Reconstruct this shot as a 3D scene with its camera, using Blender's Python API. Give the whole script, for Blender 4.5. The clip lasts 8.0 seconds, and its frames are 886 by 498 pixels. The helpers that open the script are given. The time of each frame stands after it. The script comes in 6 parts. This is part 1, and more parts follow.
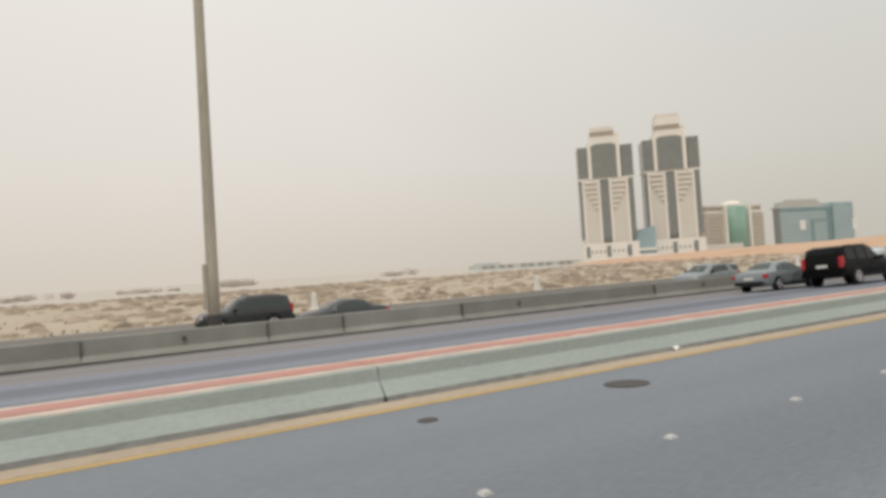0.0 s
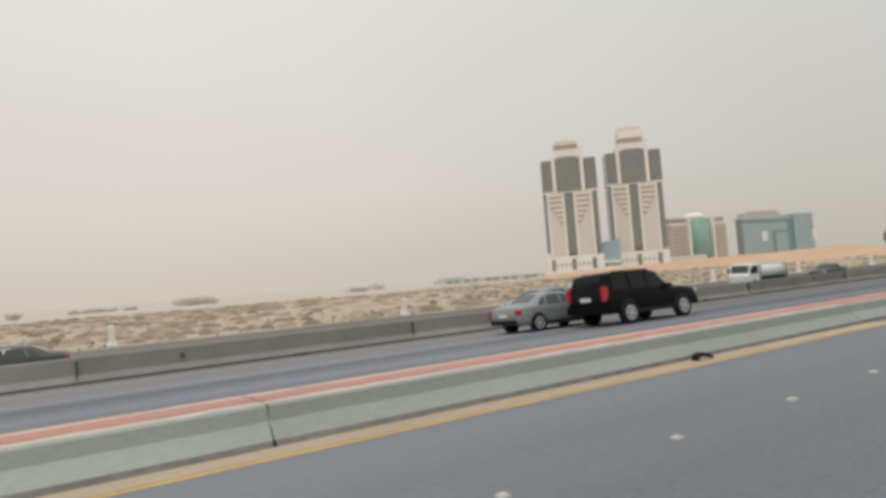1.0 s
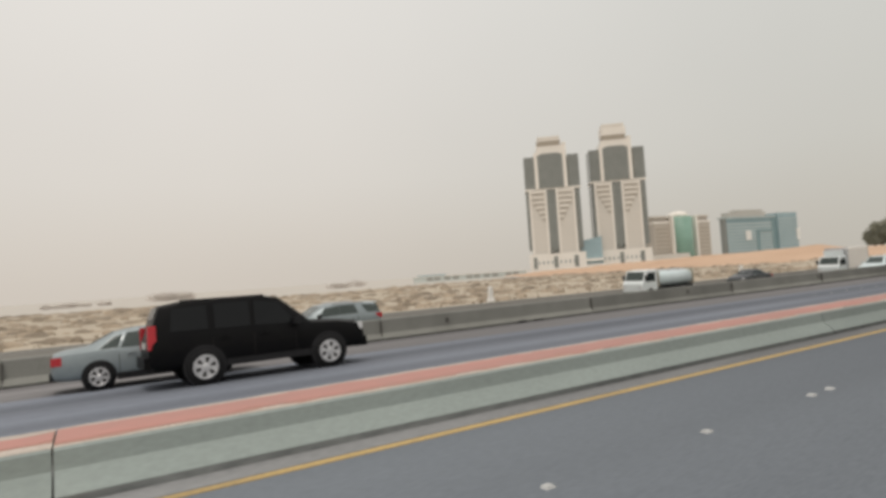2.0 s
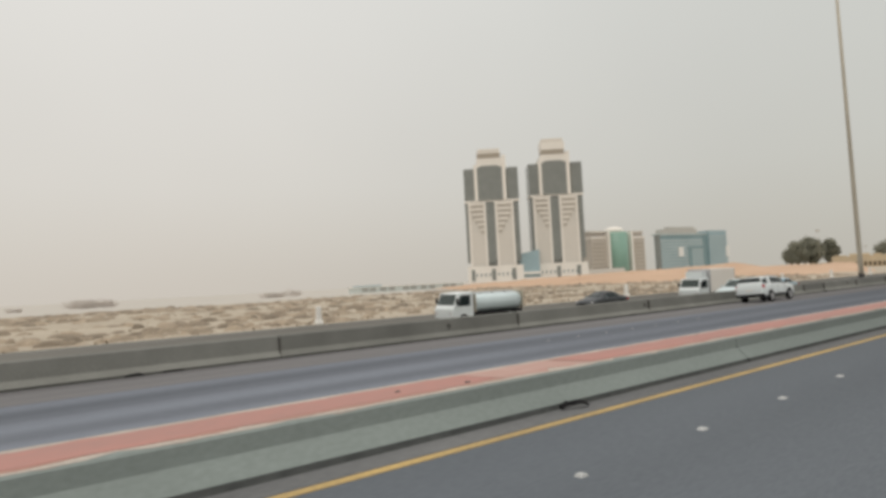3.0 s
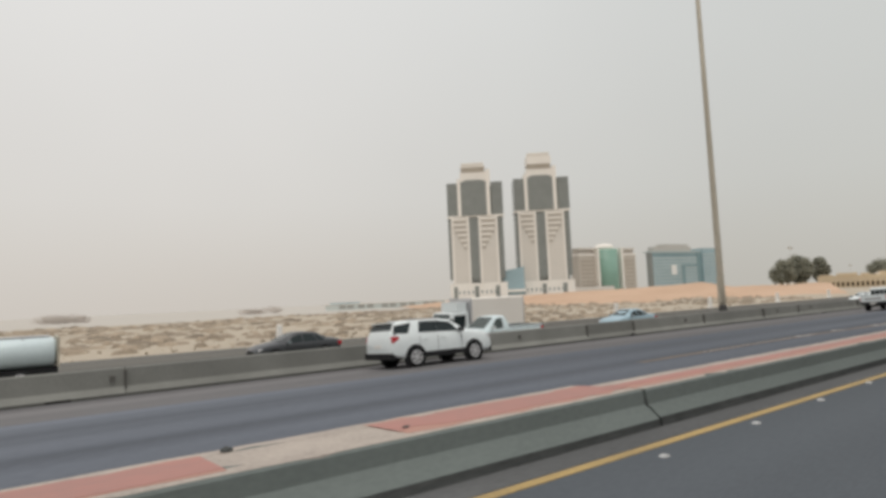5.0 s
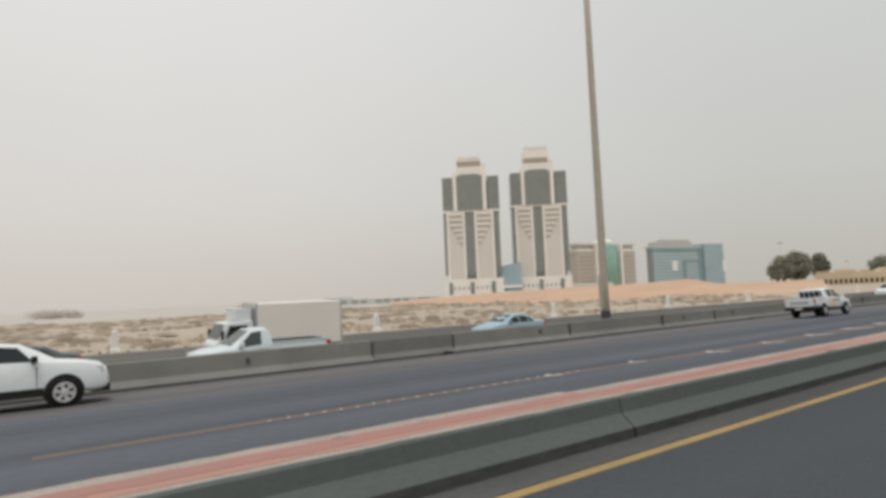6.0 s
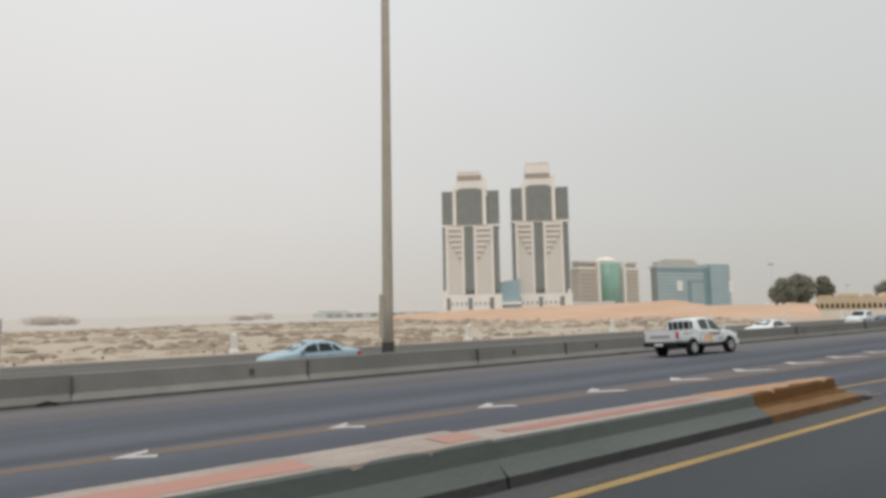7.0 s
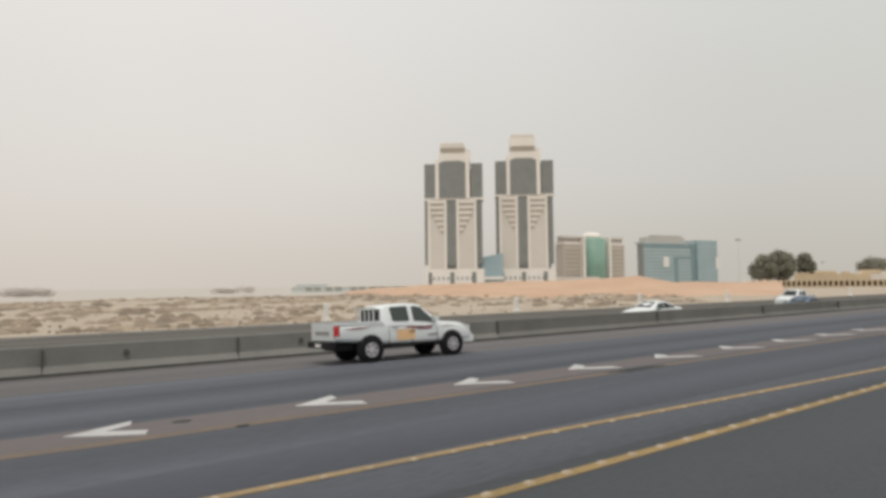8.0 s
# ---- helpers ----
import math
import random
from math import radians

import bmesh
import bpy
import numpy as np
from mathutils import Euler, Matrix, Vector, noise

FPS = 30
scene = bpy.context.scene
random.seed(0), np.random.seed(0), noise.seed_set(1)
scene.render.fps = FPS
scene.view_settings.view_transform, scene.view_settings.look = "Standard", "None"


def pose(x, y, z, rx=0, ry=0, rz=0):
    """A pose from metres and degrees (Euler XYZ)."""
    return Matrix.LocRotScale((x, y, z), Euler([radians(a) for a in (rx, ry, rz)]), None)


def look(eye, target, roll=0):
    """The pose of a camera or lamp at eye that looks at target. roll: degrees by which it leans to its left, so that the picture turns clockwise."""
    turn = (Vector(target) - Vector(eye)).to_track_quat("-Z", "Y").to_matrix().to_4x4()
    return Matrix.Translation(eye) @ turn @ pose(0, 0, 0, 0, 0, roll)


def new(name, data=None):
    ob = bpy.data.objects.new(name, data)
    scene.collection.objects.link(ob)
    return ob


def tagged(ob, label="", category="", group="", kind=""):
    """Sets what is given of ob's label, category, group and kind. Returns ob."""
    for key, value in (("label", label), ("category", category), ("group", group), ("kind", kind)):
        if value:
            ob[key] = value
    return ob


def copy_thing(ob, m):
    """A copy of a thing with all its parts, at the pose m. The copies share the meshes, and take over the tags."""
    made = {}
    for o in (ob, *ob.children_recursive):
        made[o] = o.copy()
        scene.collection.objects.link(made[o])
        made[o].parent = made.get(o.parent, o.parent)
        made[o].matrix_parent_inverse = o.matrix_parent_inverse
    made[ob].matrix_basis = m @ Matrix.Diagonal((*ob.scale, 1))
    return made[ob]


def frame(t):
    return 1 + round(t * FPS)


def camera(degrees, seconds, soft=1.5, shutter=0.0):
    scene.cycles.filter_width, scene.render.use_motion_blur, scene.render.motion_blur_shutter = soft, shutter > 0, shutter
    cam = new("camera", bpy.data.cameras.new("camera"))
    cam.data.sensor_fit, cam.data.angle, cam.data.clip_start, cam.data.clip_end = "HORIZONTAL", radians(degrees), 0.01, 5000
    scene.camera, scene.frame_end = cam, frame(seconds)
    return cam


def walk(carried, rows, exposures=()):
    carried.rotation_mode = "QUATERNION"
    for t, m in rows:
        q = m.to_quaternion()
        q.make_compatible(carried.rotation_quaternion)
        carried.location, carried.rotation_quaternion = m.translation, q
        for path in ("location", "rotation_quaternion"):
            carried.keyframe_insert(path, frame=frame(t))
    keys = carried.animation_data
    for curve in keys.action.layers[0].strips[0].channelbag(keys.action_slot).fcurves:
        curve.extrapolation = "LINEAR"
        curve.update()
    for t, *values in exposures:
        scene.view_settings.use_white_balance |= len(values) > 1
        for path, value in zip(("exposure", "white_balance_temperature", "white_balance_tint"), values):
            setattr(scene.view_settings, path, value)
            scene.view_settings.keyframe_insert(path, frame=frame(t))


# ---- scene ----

# ---------------- camera ----------------
cam = camera(73.5, 8.0, soft=3.6, shutter=0.0)
PATH = [
    (0.0, pose(0.17, -1.66, 2.45, 91.62, 3.59, -28.63)),
    (0.5, pose(6.67, -1.49, 2.45, 92.54, 4.09, -30.23)),
    (1.0, pose(13.59, -1.23, 2.45, 92.81, 4.27, -30.89)),
    (2.5, pose(33.75, -0.29, 2.45, 92.27, 3.02, -33.17)),
    (3.0, pose(40.70, -0.03, 2.45, 93.12, 2.91, -36.65)),
    (3.5, pose(47.56, 0.01, 2.45, 95.18, 4.06, -37.09)),
    (4.0, pose(54.58, 0.21, 2.45, 94.54, 3.83, -35.68)),
    (4.5, pose(61.55, 0.53, 2.45, 94.54, 2.94, -35.93)),
    (5.0, pose(68.12, 0.70, 2.45, 94.71, 2.51, -36.24)),
    (6.5, pose(87.41, 0.89, 2.45, 94.30, 1.86, -35.04)),
    (7.0, pose(94.42, 0.78, 2.45, 95.75, 1.04, -34.78)),
    (7.5, pose(101.82, 0.76, 2.45, 95.49, 0.82, -34.89)),
    (8.0, pose(109.52, 0.92, 2.45, 93.28, 0.61, -35.25)),
]
walk(cam, PATH, exposures=((0.0, 0.14, 6750, 10), (0.5, 0.14, 6750, 10), (1.0, 0.06, 6700, 10), (2.5, 0.05, 6700, 10), (3.0, 0.03, 6600, 8.5), (3.5, 0.03, 6420, 8), (4.5, 0.05, 6450, 9), (6.5, 0.04, 6450, 10), (7.0, 0.10, 6350, 10), (8.0, 0.10, 6600, 10)))

# ---------------- light ----------------
SUN_EL, SUN_AZ = radians(73), radians(215)
world = bpy.data.worlds.new("dusty_sky")
scene.world = world
world.use_nodes = True
wn, wl = world.node_tree.nodes, world.node_tree.links
wn.clear()
w_out = wn.new("ShaderNodeOutputWorld")
w_bg = wn.new("ShaderNodeBackground")
w_sky = wn.new("ShaderNodeTexSky")
w_sky.sky_type = "NISHITA"
w_sky.sun_disc = False
w_sky.sun_elevation, w_sky.sun_rotation = SUN_EL, SUN_AZ
w_sky.dust_density, w_sky.air_density, w_sky.ozone_density = 8.0, 1.0, 1.0
w_mul = wn.new("ShaderNodeMix")
w_mul.data_type, w_mul.blend_type = "RGBA", "MULTIPLY"
w_mul.inputs[0].default_value = 1.0
wl.new(w_sky.outputs[0], w_mul.inputs[6])
w_mul.inputs[7].default_value = (0.1, 0.1, 0.1, 1)
w_geo = wn.new("ShaderNodeTexCoord")
w_sep = wn.new("ShaderNodeSeparateXYZ")
wl.new(w_geo.outputs["Generated"], w_sep.inputs[0])
w_ramp = wn.new("ShaderNodeValToRGB")          # airborne dust: paler and warmer towards the horizon
w_ramp.color_ramp.elements[0].position, w_ramp.color_ramp.elements[0].color = 0.0, (0.60, 0.562, 0.512, 1)
w_ramp.color_ramp.elements[1].position, w_ramp.color_ramp.elements[1].color = 0.55, (0.74, 0.74, 0.72, 1)
e = w_ramp.color_ramp.elements.new(0.16)
e.color = (0.665, 0.645, 0.608, 1)
wl.new(w_sep.outputs[2], w_ramp.inputs[0])
w_noise = wn.new("ShaderNodeTexNoise")
w_noise.inputs["Scale"].default_value, w_noise.inputs["Detail"].default_value = 1.6, 3.0
wl.new(w_geo.outputs["Generated"], w_noise.inputs["Vector"])
w_nr = wn.new("ShaderNodeMapRange")
w_nr.inputs[3].default_value, w_nr.inputs[4].default_value = 0.94, 1.06
wl.new(w_noise.outputs[0], w_nr.inputs[0])
w_cl = wn.new("ShaderNodeMix")
w_cl.data_type, w_cl.blend_type = "RGBA", "MULTIPLY"
w_cl.inputs[0].default_value = 1.0
w_gx = wn.new("ShaderNodeMapRange")          # sky dims towards +x: a tinted window's edge darkening worked in
w_gx.interpolation_type = "SMOOTHSTEP"
w_gx.inputs[1].default_value, w_gx.inputs[2].default_value = 0.15, 1.3
w_hue = wn.new("ShaderNodeMix")              # rosier at low x, greyer towards +x
w_hue.data_type = "RGBA"
w_hue.inputs[6].default_value, w_hue.inputs[7].default_value = (1.085, 1.07, 1.065, 1), (0.845, 0.876, 0.868, 1)
wl.new(w_gx.outputs[0], w_hue.inputs[0])
wl.new(w_sep.outputs[0], w_gx.inputs[0])
w_side = wn.new("ShaderNodeMix")
w_side.data_type, w_side.blend_type = "RGBA", "MULTIPLY"
w_side.inputs[0].default_value = 1.0
wl.new(w_ramp.outputs[0], w_side.inputs[6])
wl.new(w_hue.outputs[2], w_side.inputs[7])
wl.new(w_side.outputs[2], w_cl.inputs[6])
wl.new(w_nr.outputs[0], w_cl.inputs[7])
w_mix = wn.new("ShaderNodeMix")
w_mix.data_type = "RGBA"
w_mix.inputs[0].default_value = 0.9
wl.new(w_mul.outputs[2], w_mix.inputs[6])
wl.new(w_cl.outputs[2], w_mix.inputs[7])
wl.new(w_mix.outputs[2], w_bg.inputs[0])
w_bg.inputs[1].default_value = 1.0
wl.new(w_bg.outputs[0], w_out.inputs[0])

sun = new("sun", bpy.data.lights.new("sun", "SUN"))
sun.data.energy, sun.data.angle, sun.data.color = 1.2, radians(14), (1.0, 0.95, 0.88)
sun.matrix_world = look((0, 0, 0), (math.sin(SUN_AZ) * -math.cos(SUN_EL), -math.cos(SUN_AZ) * math.cos(SUN_EL), -math.sin(SUN_EL)))


# ---------------- materials ----------------
def material(name, base, dark, rough=0.8, scale=1.0, fine=30.0, metal=0.0, bump=0.15, spread=0.5, island=0.0, stretch=(1, 1, 1), spec=0.5, coat=0.0, along=None, bands=0.0, pieces=0.0):
    """Two scales of noise between base and dark colours, with fine relief; coordinates in metres."""
    m = bpy.data.materials.new(name)
    m.use_nodes = True
    n, l = m.node_tree.nodes, m.node_tree.links
    b = n["Principled BSDF"]
    tc = n.new("ShaderNodeTexCoord")
    mp = n.new("ShaderNodeMapping")
    mp.inputs["Scale"].default_value = stretch
    geo = n.new("ShaderNodeNewGeometry")
    l.new(geo.outputs["Position"], mp.inputs[0])
    big = n.new("ShaderNodeTexNoise")
    big.inputs["Scale"].default_value, big.inputs["Detail"].default_value = scale, 5.0
    small = n.new("ShaderNodeTexNoise")
    small.inputs["Scale"].default_value, small.inputs["Detail"].default_value = fine, 4.0
    l.new(mp.outputs[0], big.inputs["Vector"])
    l.new(mp.outputs[0], small.inputs["Vector"])
    add = n.new("ShaderNodeMath")
    add.operation = "MULTIPLY_ADD"
    l.new(small.outputs[0], add.inputs[0])
    add.inputs[1].default_value = 0.5
    half = n.new("ShaderNodeMath")
    half.operation = "MULTIPLY"
    half.inputs[1].default_value = 0.5
    l.new(big.outputs[0], half.inputs[0])
    l.new(half.outputs[0], add.inputs[2])
    rng = n.new("ShaderNodeMapRange")
    rng.inputs[1].default_value, rng.inputs[2].default_value = 0.5 - 0.2 * spread - 0.05, 0.5 + 0.2 * spread + 0.05
    l.new(add.outputs[0], rng.inputs[0])
    mix = n.new("ShaderNodeMix")
    mix.data_type = "RGBA"
    mix.inputs[6].default_value, mix.inputs[7].default_value = (*dark, 1), (*base, 1)
    l.new(rng.outputs[0], mix.inputs[0])
    last = mix.outputs[2]
    if along:                                     # veil of window glare painted into the tone along x
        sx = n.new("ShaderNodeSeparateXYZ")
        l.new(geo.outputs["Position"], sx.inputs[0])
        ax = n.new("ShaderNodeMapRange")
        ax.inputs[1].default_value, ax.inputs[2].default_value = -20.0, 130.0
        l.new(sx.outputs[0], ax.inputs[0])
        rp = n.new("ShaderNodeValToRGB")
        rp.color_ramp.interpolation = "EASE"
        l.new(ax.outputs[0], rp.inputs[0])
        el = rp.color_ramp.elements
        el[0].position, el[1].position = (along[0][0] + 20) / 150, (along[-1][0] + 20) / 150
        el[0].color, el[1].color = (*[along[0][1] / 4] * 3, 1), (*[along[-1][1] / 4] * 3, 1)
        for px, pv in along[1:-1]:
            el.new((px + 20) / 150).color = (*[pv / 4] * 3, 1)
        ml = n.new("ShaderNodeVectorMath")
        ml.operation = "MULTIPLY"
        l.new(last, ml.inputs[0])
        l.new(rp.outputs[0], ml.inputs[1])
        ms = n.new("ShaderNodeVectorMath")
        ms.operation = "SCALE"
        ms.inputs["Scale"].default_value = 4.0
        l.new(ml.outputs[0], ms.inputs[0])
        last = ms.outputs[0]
    if bands:                                     # long wheel tracks and resurfaced lanes
        bmap = n.new("ShaderNodeMapping")
        bmap.inputs["Scale"].default_value = (0.006, 1.0, 0.0)
        l.new(geo.outputs["Position"], bmap.inputs[0])
        bn = n.new("ShaderNodeTexNoise")
        bn.inputs["Scale"].default_value, bn.inputs["Detail"].default_value = 0.42, 2.0
        l.new(bmap.outputs[0], bn.inputs["Vector"])
        br = n.new("ShaderNodeMapRange")
        br.inputs[1].default_value, br.inputs[2].default_value = 0.32, 0.68
        br.inputs[3].default_value, br.inputs[4].default_value = 1 - bands, 1 + bands
        l.new(bn.outputs[0], br.inputs[0])
        bs = n.new("ShaderNodeVectorMath")
        bs.operation = "SCALE"
        l.new(last, bs.inputs[0])
        l.new(br.outputs[0], bs.inputs["Scale"])
        last = bs.outputs[0]
    if island:
        info = n.new("ShaderNodeObjectInfo")
        vr = n.new("ShaderNodeMapRange")
        vr.inputs[3].default_value, vr.inputs[4].default_value = 1 - island, 1 + island
        l.new(info.outputs["Random"], vr.inputs[0])
        mm = n.new("ShaderNodeMix")
        mm.data_type, mm.blend_type = "RGBA", "MULTIPLY"
        mm.inputs[0].default_value = 1.0
        l.new(last, mm.inputs[6])
        l.new(vr.outputs[0], mm.inputs[7])
        last = mm.outputs[2]
    if pieces:                                    # separate pieces of one mesh differ in tone
        pr = n.new("ShaderNodeMapRange")
        pr.inputs[3].default_value, pr.inputs[4].default_value = 1 - pieces, 1 + pieces
        l.new(geo.outputs["Random Per Island"], pr.inputs[0])
        ps = n.new("ShaderNodeVectorMath")
        ps.operation = "SCALE"
        l.new(last, ps.inputs[0])
        l.new(pr.outputs[0], ps.inputs["Scale"])
        last = ps.outputs[0]
    l.new(last, b.inputs["Base Color"])
    b.inputs["Roughness"].default_value, b.inputs["Metallic"].default_value = rough, metal
    b.inputs["Specular IOR Level"].default_value = spec
    b.inputs["Coat Weight"].default_value = coat
    b.inputs["Coat Roughness"].default_value = 0.08
    if bump:
        bp = n.new("ShaderNodeBump")
        bp.inputs["Strength"].default_value, bp.inputs["Distance"].default_value = bump, 0.02
        l.new(add.outputs[0], bp.inputs["Height"])
        l.new(bp.outputs[0], b.inputs["Normal"])
    return m


def glass(name, tint, rough=0.05):
    m = bpy.data.materials.new(name)
    m.use_nodes = True
    b = m.node_tree.nodes["Principled BSDF"]
    b.inputs["Base Color"].default_value = (*tint, 1)
    b.inputs["Roughness"].default_value, b.inputs["Specular IOR Level"].default_value = rough, 0.2
    return m


# along ramps paint a glare veil into the colours: paler at low x
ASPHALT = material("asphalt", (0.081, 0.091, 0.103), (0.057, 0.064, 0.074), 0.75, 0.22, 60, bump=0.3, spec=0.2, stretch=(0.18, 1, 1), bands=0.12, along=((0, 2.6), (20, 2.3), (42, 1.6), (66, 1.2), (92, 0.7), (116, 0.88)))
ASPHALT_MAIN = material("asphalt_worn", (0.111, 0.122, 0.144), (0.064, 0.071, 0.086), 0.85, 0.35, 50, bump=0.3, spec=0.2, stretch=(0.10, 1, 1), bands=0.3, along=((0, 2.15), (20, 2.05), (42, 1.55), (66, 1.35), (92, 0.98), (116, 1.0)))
ASPHALT_FAR = material("asphalt_opposite", (0.180, 0.172, 0.155), (0.122, 0.117, 0.106), 0.9, 0.3, 40, bump=0.25, spec=0.2, bands=0.2, stretch=(0.15, 1, 1), along=((0, 1.1), (20, 1.05), (42, 0.92), (66, 0.82), (92, 0.74), (116, 0.64)))
SAND = material("sand", (0.475, 0.41, 0.325), (0.335, 0.285, 0.222), 0.95, 0.06, 1.1, bump=0.4, spread=0.9)
ORANGE_SAND = material("orange_sand", (0.56, 0.39, 0.275), (0.46, 0.305, 0.205), 0.95, 0.06, 1.5, bump=0.3)
GUTTER = material("dusty_gutter", (0.168, 0.170, 0.172), (0.108, 0.110, 0.113), 0.95, 1.2, 30, bump=0.3, spec=0.2, stretch=(0.3, 1, 1), along=((0, 2.3), (20, 1.9), (42, 1.1), (66, 0.78), (92, 0.6), (116, 0.75)))
SANDY_GUTTER = material("sandy_gutter", (0.50, 0.42, 0.33), (0.36, 0.30, 0.235), 0.95, 1.2, 30, bump=0.3, spec=0.2, stretch=(0.3, 1, 1))
DARK_GREY = material("dark_grey_surface", (0.095, 0.10, 0.098), (0.05, 0.053, 0.053), 0.9, 0.7, 20, bump=0.2, spec=0.2, stretch=(0.3, 1, 1), along=((0, 3.4), (20, 2.7), (42, 1.2), (66, 0.9), (92, 0.6), (116, 0.6)))
PALE_DUST = material("pale_road_dust", (0.145, 0.15, 0.158), (0.092, 0.096, 0.104), 0.95, 2.0, 20, bump=0.2, spec=0.2, spread=0.8)
# sand paled by haze that is painted into its colour
HAZED_SAND = material("haze_pale_sand", (0.5, 0.465, 0.42), (0.43, 0.4, 0.36), 0.95, 0.02, 0.3, bump=0.2)
GUTTER_STAIN = material("stained_asphalt", (0.160, 0.143, 0.143), (0.110, 0.102, 0.105), 0.85, 0.5, 30, bump=0.25, spec=0.2, stretch=(0.2, 1, 1), spread=0.8)
ASPHALT_PALE = material("pale_asphalt", (0.153, 0.147, 0.150), (0.101, 0.099, 0.102), 0.85, 0.4, 40, bump=0.25, spec=0.2, stretch=(0.1, 1, 1), bands=0.2, along=((0, 1.7), (20, 1.6), (42, 1.25), (66, 1.1), (92, 0.9), (116, 0.95)))
WHITE_LINE_WORN = material("worn_pale_line", (0.30, 0.29, 0.28), (0.14, 0.138, 0.138), 0.85, 0.7, 14, bump=0.2, spread=0.6)
CONCRETE = material("concrete", (0.224, 0.226, 0.210), (0.142, 0.143, 0.132), 0.9, 0.8, 25, bump=0.3, spec=0.2, island=0.12, spread=0.8, along=((0, 1.3), (20, 1.22), (42, 1.04), (66, 1.02), (92, 1.04), (116, 0.95)))
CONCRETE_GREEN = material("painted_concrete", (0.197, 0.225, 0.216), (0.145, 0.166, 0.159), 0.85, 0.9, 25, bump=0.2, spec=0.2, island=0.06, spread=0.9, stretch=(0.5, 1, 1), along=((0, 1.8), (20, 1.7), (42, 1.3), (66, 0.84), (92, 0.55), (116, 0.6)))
KERB_TOP = material("pale_kerb_paint", (0.46, 0.40, 0.35), (0.30, 0.26, 0.23), 0.85, 1.4, 25, bump=0.2, along=((0, 1.3), (20, 1.25), (42, 1.1), (66, 1.0), (92, 0.85), (116, 0.85)))
RED_PAINT = material("red_paint", (0.43, 0.195, 0.165), (0.30, 0.18, 0.16), 0.85, 1.0, 14, bump=0.2, spread=0.9, stretch=(0.4, 1, 1), along=((0, 1.25), (20, 1.2), (42, 1.08), (66, 1.0), (92, 0.95), (116, 0.95)))
WORN_OCHRE = material("worn_ochre", (0.21, 0.155, 0.11), (0.115, 0.105, 0.10), 0.85, 0.8, 14, bump=0.2, spec=0.2, spread=0.8)
# one ochre as a shaded copy (upper face) and a lit copy (slope)
END_OCHRE = material("shaded_ochre_paint", (0.155, 0.074, 0.021), (0.075, 0.037, 0.014), 0.85, 1.6, 12, bump=0.2, spec=0.2, spread=0.9)
LIT_OCHRE = material("lit_tan_ochre", (0.235, 0.145, 0.07), (0.14, 0.083, 0.04), 0.9, 1.6, 14, bump=0.2, spec=0.2, spread=0.9, stretch=(0.5, 1, 1))
FADED_RED = material("faded_salmon_paint", (0.43, 0.225, 0.18), (0.35, 0.21, 0.17), 0.85, 0.8, 12, bump=0.2, spread=0.9, stretch=(0.3, 1, 1))
BLEACHED_RED = material("bleached_pink_paint", (0.47, 0.335, 0.295), (0.41, 0.235, 0.20), 0.85, 1.2, 12, bump=0.2, spread=0.7, stretch=(0.3, 1, 1))
END_TOP = material("orange_stained_concrete", (0.46, 0.31, 0.205), (0.32, 0.20, 0.12), 0.9, 1.4, 14, bump=0.2, spec=0.2, spread=0.9)
OCHRE_DARK = material("dark_ochre_brown", (0.16, 0.085, 0.035), (0.08, 0.05, 0.03), 0.9, 1.6, 20, bump=0.2, spec=0.2)
YELLOW_LINE = material("yellow_line", (0.52, 0.36, 0.135), (0.29, 0.21, 0.10), 0.8, 1.1, 22, bump=0.1, spread=0.7, along=((0, 1.1), (42, 1.05), (66, 0.95), (92, 0.78), (116, 0.66)))
YELLOW_WORN = material("worn_yellow_line", (0.36, 0.25, 0.115), (0.20, 0.155, 0.095), 0.85, 1.1, 18, bump=0.1, spread=0.7)
ASPHALT_DARK = material("dark_asphalt", (0.088, 0.094, 0.114), (0.062, 0.067, 0.082), 0.85, 0.4, 45, bump=0.3, spec=0.2, stretch=(0.1, 1, 1), bands=0.15)
WHITE_LINE = material("white_line", (0.54, 0.55, 0.55), (0.36, 0.36, 0.355), 0.8, 1.5, 30, bump=0.1)
SANDY_STUD = material("dusty_stud", (0.50, 0.42, 0.30), (0.33, 0.27, 0.19), 0.85, 3, 40, bump=0.1, spec=0.2)
WHITE_POST = material("whitewashed", (0.82, 0.81, 0.78), (0.7, 0.68, 0.64), 0.85, 1.5, 20, bump=0.15)
STEEL = material("galvanised_steel", (0.50, 0.455, 0.37), (0.38, 0.345, 0.28), 0.6, 1.5, 12, metal=0.2, bump=0.05, stretch=(1, 1, 0.25))
DARK_STEEL = material("dark_base", (0.075, 0.07, 0.07), (0.045, 0.042, 0.042), 0.7, 3, 20, bump=0.1)
# distance haze is painted into the far building colours: dark panes stay pale
CLADDING = material("beige_cladding", (0.70, 0.66, 0.595), (0.63, 0.59, 0.53), 0.85, 0.03, 0.5, bump=0.05)
CLADDING_GREY = material("grey_beige_cladding", (0.665, 0.625, 0.57), (0.615, 0.578, 0.525), 0.85, 0.03, 0.6, bump=0.05)
CREAM = material("cream_render", (0.84, 0.80, 0.74), (0.79, 0.745, 0.685), 0.85, 0.05, 0.6, bump=0.05)
BROWN_BAND = material("brown_band", (0.42, 0.375, 0.31), (0.37, 0.32, 0.265), 0.8, 0.1, 0.7, bump=0.05)
SHADED_BAND = material("brown_grey_window_band", (0.53, 0.485, 0.425), (0.48, 0.435, 0.38), 0.7, 0.1, 0.7, bump=0.05)
